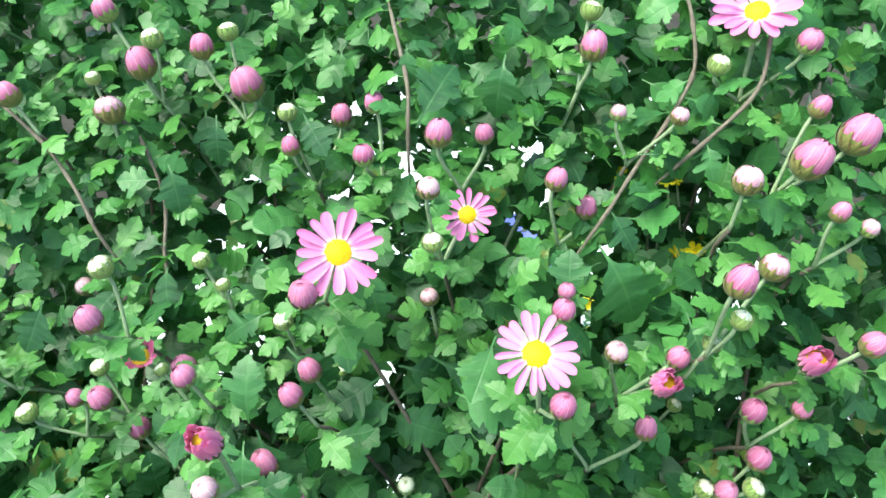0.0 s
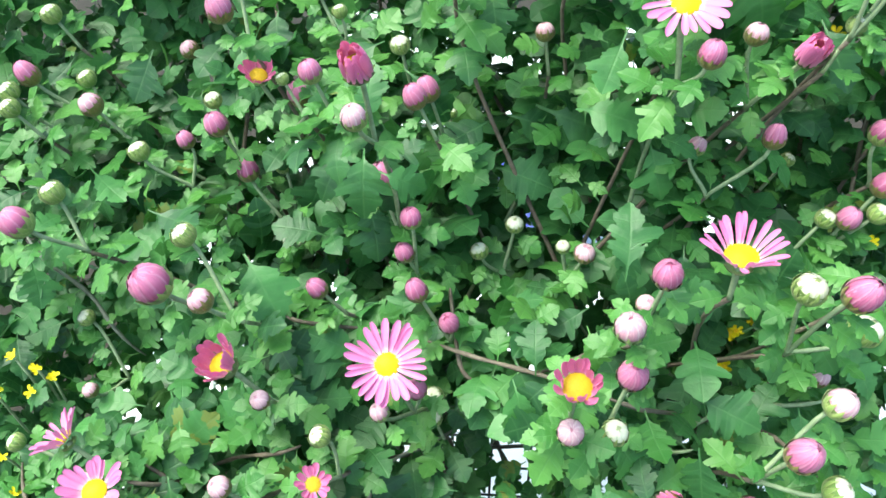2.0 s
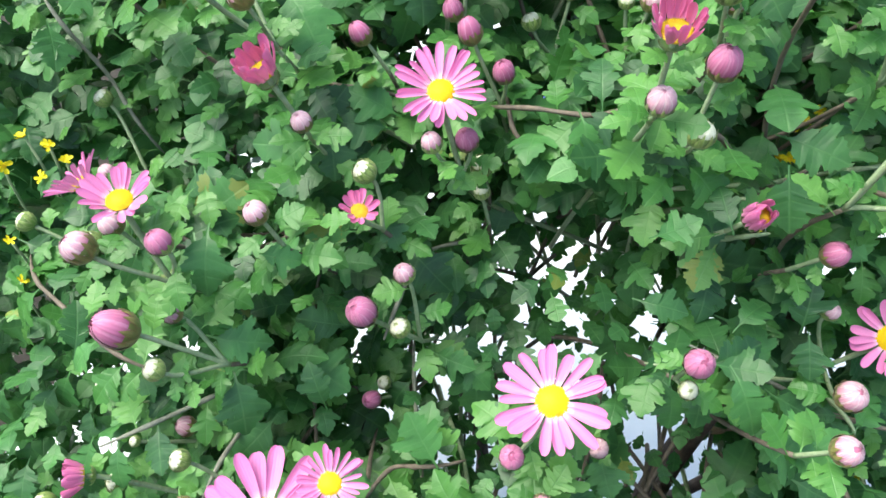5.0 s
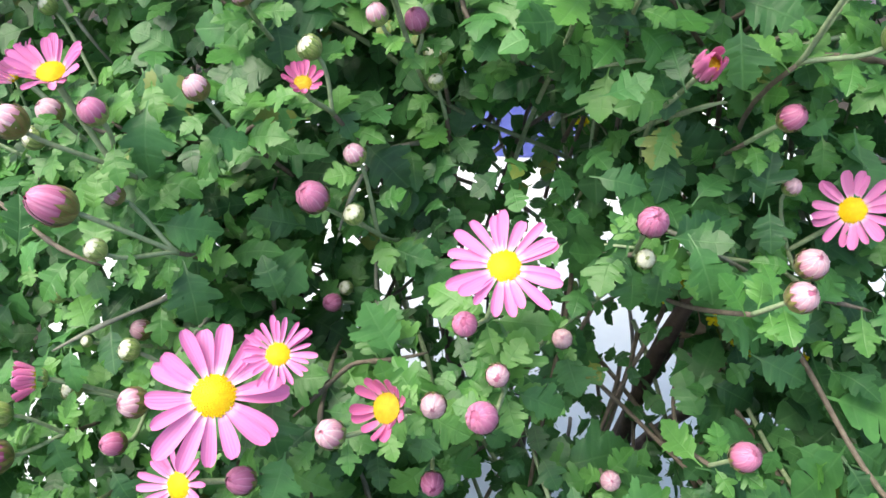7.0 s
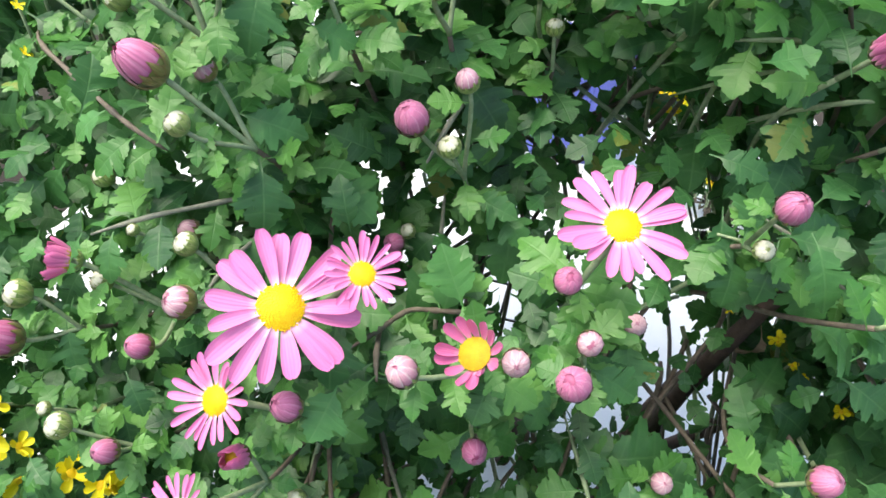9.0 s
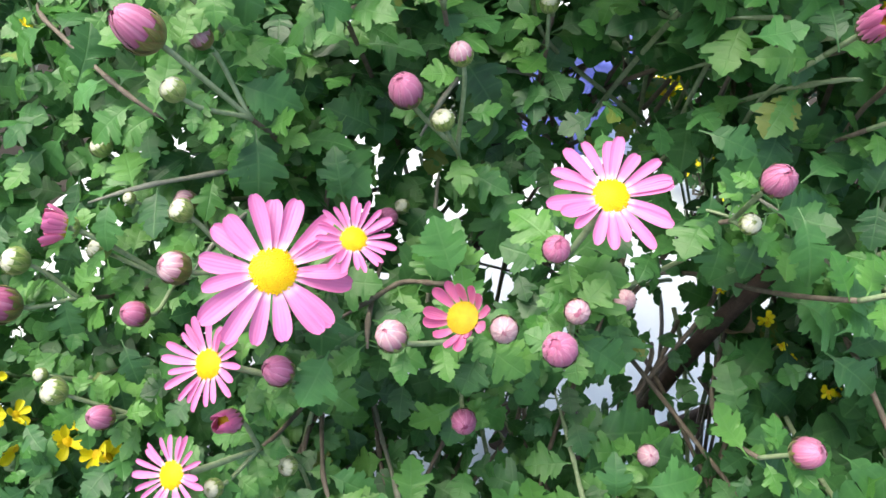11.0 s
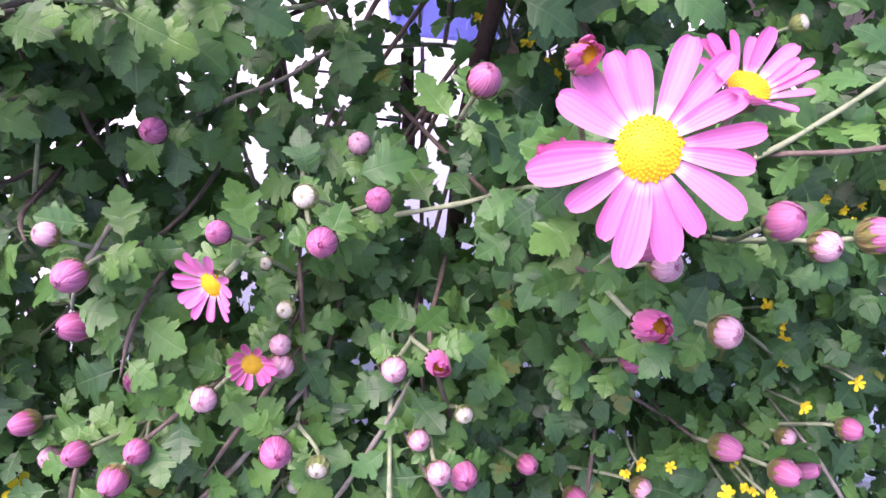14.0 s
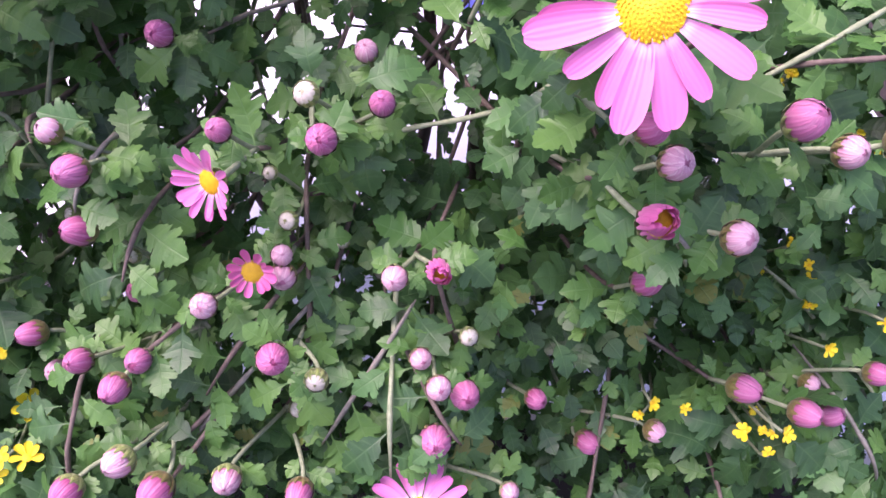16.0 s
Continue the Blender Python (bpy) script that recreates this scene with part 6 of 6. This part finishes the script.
shoot(('p', -0.132, 0.027, 0.366, 0.0151),
      ('m', -0.123, 0.022, 0.341, 0.0141))
shoot(('p', 0.269, 0.062, 0.353, 0.0181),
      ('p', 0.295, 0.041, 0.363, 0.0170))
shoot(('w', 0.058, 0.120, 0.351, 0.0122),
      ('w', 0.049, 0.108, 0.368, 0.0116))
shoot(('F', 0.091, -0.028, 0.329, 0.0558, (-0.02, -0.21, 0.98), 12, 17),
      ('p', 0.095, -0.001, 0.354, 0.0190),
      ('m', 0.139, -0.003, 0.318, 0.0113))
shoot(('p', 0.328, 0.064, 0.336, 0.0149),
      ('m', 0.320, 0.084, 0.339, 0.0132),
      ('p', 0.345, 0.074, 0.366, 0.0152))
shoot(('w', 0.230, 0.125, 0.334, 0.0083))
shoot(('p', 0.151, 0.051, 0.333, 0.0138))
shoot(('w', 0.014, 0.027, 0.328, 0.0120),
      ('p', 0.026, -0.021, 0.321, 0.0158),
      ('m', -0.014, -0.020, 0.322, 0.0164))
shoot(('w', 0.378, 0.130, 0.325, 0.0104))
shoot(('p', -0.049, -0.030, 0.320, 0.0198),
      ('m', -0.070, -0.023, 0.331, 0.0173),
      ('p', -0.094, -0.037, 0.320, 0.0178))
shoot(('m', 0.231, 0.060, 0.304, 0.0147),
      ('p', 0.194, 0.066, 0.275, 0.0173))
shoot(('w', -0.073, 0.046, 0.416, 0.0077))
shoot(('m', 0.010, 0.034, 0.426, 0.0141))
shoot(('m', -0.178, 0.170, 0.718, 0.0129))
shoot(('w', -0.069, 0.257, 0.703, 0.0138))
shoot(('m', -0.262, 0.182, 0.697, 0.0139))
shoot(('w', -0.284, 0.193, 0.675, 0.0129))
shoot(('w', -0.292, 0.089, 0.481, 0.0080))
shoot(('w', -0.364, 0.443, 0.883, 0.0148))
shoot(('w', -0.379, 0.390, 0.845, 0.0143))
shoot(('w', -0.374, 0.378, 0.838, 0.0141))
shoot(('m', -0.323, 0.392, 0.836, 0.0168))
shoot(('w', -0.169, 0.350, 0.877, 0.0083))
shoot(('p', -0.146, 0.331, 0.890, 0.0151))
shoot(('w', -0.100, 0.385, 0.888, 0.0130))
shoot(('p', -0.085, 0.331, 0.876, 0.0153))
shoot(('w', 0.168, 0.324, 0.808, 0.0125))
shoot(('w', 0.149, 0.327, 0.926, 0.0106))


def gap(u, v):
    """How open the bush is: 1 in the bare middle, 0 elsewhere."""
    return max(0.0, 1 - ((u - 0.000) / 0.15) ** 2 - ((v - 0.530) / (0.21 if v < 0.530 else 0.17)) ** 2)


def layer(u, v):
    """Depth of the outer leaves, towards the open side, over a place across (u) and up (v) the bush."""
    d = (SURF[:, 0] - u) ** 2 + (SURF[:, 1] - v) ** 2 + 0.0004
    k = 1 / d**1.5
    return float((k * SURF[:, 2]).sum() / k.sum())


def clear_of_heads(p):
    """False where a leaf would stand before a bud or flower."""
    u, v, w = p.x, p.dot(UPWARD), p.dot(VIEWSIDE)
    near = (HEADS[:, 0] - u) ** 2 + (HEADS[:, 1] - v) ** 2 < 0.026**2
    return not bool((near & (HEADS[:, 2] + 0.005 < w)).any())


SURF = np.array([r for r in SURFACE if r[3] < 1.5])
HEADS = np.array([r for r in SURFACE if r[3] > 0.5])


def fill(count):
    for _ in range(count):
        u, v = rng.uniform(-0.66, 0.66), rng.uniform(0.02, 1.44) if rng.random() < 0.85 else rng.uniform(0.04, 0.45)
        if (abs(u) / 0.66) ** 5 + (abs(v - 0.71) / 0.75) ** 5 > 1 + 0.4 * math.sin(u * 23 + 2 * math.sin(v * 17)):
            continue
        deep = rng.random() ** 1.25
        g = gap(u, v)
        if rng.random() < min(0.30, g * 0.9) and deep > 0.06:
            continue
        w = layer(u, v) - 0.004 - 0.22 * deep
        p = Vector((u, 0, 0)) + UPWARD * v + VIEWSIDE * w
        if p.z < 0.05 or not clear_of_heads(p):
            continue
        face = VIEWSIDE * 0.7 + Vector((0, 0, 0.6)) + Vector((rng.uniform(-1, 1), rng.uniform(-1, 1), rng.uniform(-1, 1))) * (0.5 if deep < 0.2 else 0.8)
        ax = Vector((rng.uniform(-1, 1), rng.uniform(-1, 1), rng.uniform(-1, 1))) + Vector((0, -0.3, -0.55)) + (p - HEART).normalized() * 0.5
        small = deep < 0.08 and g < 0.1 and rng.random() < (0.55 if v < 0.75 else 0.8)
        size = rng.uniform(0.023, 0.041) * (0.8 if g > 0.2 else 1.0) * min(1.0, 0.50 + 0.62 * v) * (0.75 if small else 1.0)
        foliage.add(p, ax, face, size, small, deep=deep > 0.08)


def grow():
    for pts, i, side in TWIG_LEAVES:
        leaf_along(pts, i, side, rng.uniform(0.020, 0.034), rng.random() < 0.55)
    for heads in SHOOTS:
        ends = []
        for kind, x, y, z, width, *more in heads:
            p = Vector((x, y, z))
            if kind in "Fh":
                axis = Vector(more[0]).normalized()
                if kind == "F":
                    flower(bush, p, axis, width * (0.96 if width > 0.05 else 1.0) * (1 + 0.004 * more[1]), more[1], more[2], 1.0, 0.29 if width > 0.045 else 0.33)
                else:
                    flower(bush, p, axis, width * (1.25 if more[1] > 50 else 1.05), more[1], more[2], 1.2, 0.46, True)
                foot = p - axis * width * 0.12
            elif kind in "oO":
                axis = (outward(p, 0.15) + VIEWSIDE * 0.9).normalized()
                cup_flower(bush, p, axis, width * (1.0 if kind == "o" else 0.9))
                foot = p - axis * width * 0.4
            else:
                axis = outward(p)
                bud(bush, kind, p, axis, width)
                foot = p - axis * width * 0.47
            ends.append((foot, axis, width))
        mid = sum((e[0] for e in ends), Vector()) / len(ends)
        way = sum((e[1] for e in ends), Vector()).normalized()
        node = mid - way * (0.015 + 0.009 * len(ends))
        hub = min(HUBS, key=lambda h: (h - node).length * rng.uniform(0.8, 1.3))
        hub = hub + Vector((rng.gauss(0, 0.05), rng.gauss(0, 0.03), rng.gauss(0, 0.06)))
        hub = hub + (node - hub) * rng.uniform(0.0, 0.35)
        main = bezier(node, node - way * 0.03 - VIEWSIDE * 0.10, hub + (node - hub) * 0.35 + Vector((0, -0.02, 0.03)), hub, 14)
        stalk(bush, "stem", main, 0.0013, 0.0019, STALK if rng.random() < 0.35 else STEM)
        for foot, axis, width in ends:
            pts = bezier(foot, foot - axis * 0.011, node + way * 0.006, node, 6)
            stalk(bush, "flower_stalk", pts, 0.0008 + 0.027 * width, 0.0013, STALK, 8)
            for i, side in ((1, 1), (2, -1), (3, 1), (5, -1)):
                leaf_along(pts, i, side * rng.choice((-1, 1)), rng.uniform(0.013, 0.024), True)
        e1 = way.orthogonal().normalized()
        e2 = way.cross(e1)
        turn = rng.uniform(0, 6.28)
        for i in range(4):
            a = turn + i * 2.4
            out = e1 * math.cos(a) + e2 * math.sin(a)
            ax = out * 0.9 + way * rng.uniform(-0.1, 0.4) + Vector((0, 0, -0.2))
            p = node - way * (0.004 * i)
            if clear_of_heads(p + ax.normalized() * 0.02):
                foliage.add(p, ax, way + VIEWSIDE * 0.4 + Vector((rng.uniform(-1, 1), rng.uniform(-1, 1), rng.uniform(-1, 1))) * 0.3, rng.uniform(0.023, 0.036), i < 3)
        side = 1
        for i in range(1, 9):
            for _ in range(1 if i % 2 else 2):
                side = -side
                if i > 2 and rng.random() < gap(main[i].x, main[i].dot(UPWARD)) * 2.2:
                    continue
                if not clear_of_heads(main[i]):
                    continue
                leaf_along(main, i, side, rng.uniform(0.024, 0.035) + 0.002 * i, i < 2, deep=i >= 3)


grow()


fill(35000)
foliage.finish()

# woody feet of the bush
for x, y, h, lean in ((0.10, 0.22, 0.60, 0.01), (0.15, 0.33, 0.55, 0.03), (-0.05, 0.36, 0.50, -0.02), (0.03, 0.35, 0.45, 0.02), (-0.14, 0.35, 0.42, -0.05), (0.21, 0.36, 0.42, 0.05)):
    pts = [Vector((x * (0.8 + 0.2 * t) + lean * t + 0.006 * math.sin(9 * t + x * 40), y + 0.13 * (1 - t), h * t)) for t in [i / 12 for i in range(13)]]
    vs, fs = tube(pts, [0.0095 - 0.004 * i / 12 + 0.0006 * math.sin(i * 2.1) for i in range(13)], 10)
    child("woody_stem", mesh_from("woody_stem", vs, fs, BARK), bush, None, "dark woody old stem")

# ---- yellow plants behind ----
def yellow_plant(label, foot, heads, large=1.0):
    """Smaller yellow-flowered plant that shows between the stems of the bush."""
    plant = tagged(new("yellow_flower_plant"), label, "flowering plant", "yellow plants")
    foot = Vector(foot)
    leaves = Foliage(plant, 60)
    for x, y, z, fx, fy, fz in heads:
        for _ in range(rng.choice((1, 2, 2, 3))):
            p = Vector((x + rng.uniform(-0.018, 0.018), y + rng.uniform(-0.015, 0.015), max(0.06, z + rng.uniform(-0.018, 0.018))))
            axis = (Vector((fx, fy, fz)) + Vector((rng.uniform(-1, 1), rng.uniform(-1, 1), rng.uniform(-0.4, 1))) * 0.9).normalized()
            rad = rng.uniform(0.005, 0.0085) * (0.7 if 0.58 < z < 0.75 or (large < 1 and z < 0.55) else large)
            head = child("yellow_flower_head", DISCS[2], plant, placed(p, turned(axis, rng.uniform(0, 6)), rad * 0.32), "small bright yellow flower")
            for i in range(6):
                a = 2 * math.pi * (i + rng.uniform(-0.2, 0.2)) / 7
                s = 2.7 * rng.uniform(0.85, 1.1)
                m = Matrix.Rotation(a, 4, "Z") @ Matrix.Translation((0, 0.6, 0)) @ Matrix.Rotation(radians(rng.uniform(0, 60)), 4, "X")
                child("petal", rng.choice(YELLOW_PETALS), head, m @ Matrix.Diagonal((s, s, s, 1)))
            low = Vector((foot.x + (p.x - foot.x) * 0.35, foot.y + (p.y - foot.y) * 0.4, max(0.03, p.z * 0.45)))
            stalk(plant, "flower_stalk", bezier(p - axis * 0.003, p - axis * 0.03, low + Vector((0, 0, 0.05)), low, 8), 0.0009, 0.0016, STALK, 5)
            stalk(plant, "stem", bezier(low, low - Vector((0, 0, 0.03)), foot + Vector((0, 0, 0.06)), foot, 5), 0.0016, 0.003, STEM, 5)
        way = Vector((fx, fy, fz))
        for _ in range(16):
            p = Vector((x, y, z)) + Vector((rng.uniform(-1, 1), rng.uniform(-1, 1), rng.uniform(-1, 1))) * 0.032 - way * rng.uniform(0.04, 0.09)
            if p.z > 0.05:
                leaves.add(p, Vector((rng.uniform(-1, 1), rng.uniform(-1, 1), rng.uniform(-1.2, 0.6))), way + Vector((rng.uniform(-1, 1), rng.uniform(-1, 1), rng.uniform(0, 1))) * 0.6, rng.uniform(0.028, 0.042))
    leaves.finish()
    return plant


yellow_plant("yellow-flowered plant growing behind the pink bush", (0.30, 0.42, 0.0), SPOTS["behind"], 0.95)
yellow_plant("yellow-flowered plant low beside the pink bush", (-0.34, 0.34, 0.0), SPOTS["low"], 1.4)
yellow_plant("yellow-flowered plant in full light on the pavement", (0.42, 1.22, 0.03), SPOTS["far"], 2.3)


# ---- blue tub ----
def blue_tub(x, y, w, d, h):
    """Tapered blue plastic tub with a folded rim and ribs."""
    tub = tagged(new("plastic_tub"), "blue plastic tub on the pavement behind the bush", "tub")
    tub.location = (x, y, 0.03)
    bm = bmesh.new()
    rings = [(0.80, 0.0), (0.82, 0.01), (0.97, h - 0.02), (1.06, h - 0.018), (1.08, h - 0.012), (1.08, h), (1.0, h + 0.004), (0.95, h), (0.79, 0.012)]
    loops = []
    for s, z in rings:
        ring = []
        for i in range(40):
            a = 2 * math.pi * i / 40
            c, q = math.cos(a), math.sin(a)
            e = 0.35
            ring.append(bm.verts.new((s * w / 2 * math.copysign(abs(c) ** e, c), s * d / 2 * math.copysign(abs(q) ** e, q), z)))
        loops.append(ring)
    for r0, r1 in zip(loops, loops[1:]):
        for i in range(40):
            k = (i + 1) % 40
            bm.faces.new((r0[i], r0[k], r1[k], r1[i]))
    bm.faces.new(loops[0][::-1])
    bm.faces.new(loops[-1])
    bmesh.ops.recalc_face_normals(bm, faces=bm.faces[:])
    me = bpy.data.meshes.new("tub_body")
    bm.to_mesh(me)
    bm.free()
    me.materials.append(BLUE)
    me.polygons.foreach_set("use_smooth", [True] * len(me.polygons))
    child("tub_body", me, tub)
    for i in range(5):
        bm = bmesh.new()
        bmesh.ops.create_cube(bm, size=1)
        for v in bm.verts:
            v.co = Vector((v.co.x * 0.008, v.co.y * 0.01, v.co.z * (h - 0.06)))
        bmesh.ops.bevel(bm, geom=bm.edges[:], offset=0.002, segments=1, affect="EDGES")
        me = bpy.data.meshes.new("rib")
        bm.to_mesh(me)
        bm.free()
        me.materials.append(BLUE)
        child("rib", me, tub, Matrix.Translation((w * (i - 2) * 0.17, -d / 2 * 0.90, h / 2)) @ Matrix.Rotation(radians(5), 4, "X"))


blue_tub(0.065, 1.42, 0.31, 0.24, 0.235)


# ---- black wire rack ----
def wire_rack(x0, x1, y, z0, z1, step):
    rack = tagged(new("wire_grid_panel"), "black coated wire grid panel standing behind the bush", "wire panel")
    nx, nz = round((x1 - x0) / step), round((z1 - z0) / step)
    for i in range(nx + 1):
        x = x0 + (x1 - x0) * i / nx
        vs, fs = tube([Vector((x, y, z0)), Vector((x, y + 0.02, (z0 + z1) / 2)), Vector((x, y + 0.04, z1))], [0.0017] * 3, 6)
        child("upright_wire", mesh_from("upright_wire", vs, fs, BLACK_WIRE), rack)
    for i in range(1, nz + 1):
        z = z0 + (z1 - z0) * i / nz
        yy = y + 0.04 * (z - z0) / (z1 - z0) - 0.003
        vs, fs = tube([Vector((x0 - 0.01, yy, z)), Vector(((x0 + x1) / 2, yy, z)), Vector((x1 + 0.01, yy, z))], [0.0017] * 3, 6)
        child("cross_wire", mesh_from("cross_wire", vs, fs, BLACK_WIRE), rack)


wire_rack(-0.07, 0.03, 0.50, 0.03, 0.33, 0.05)
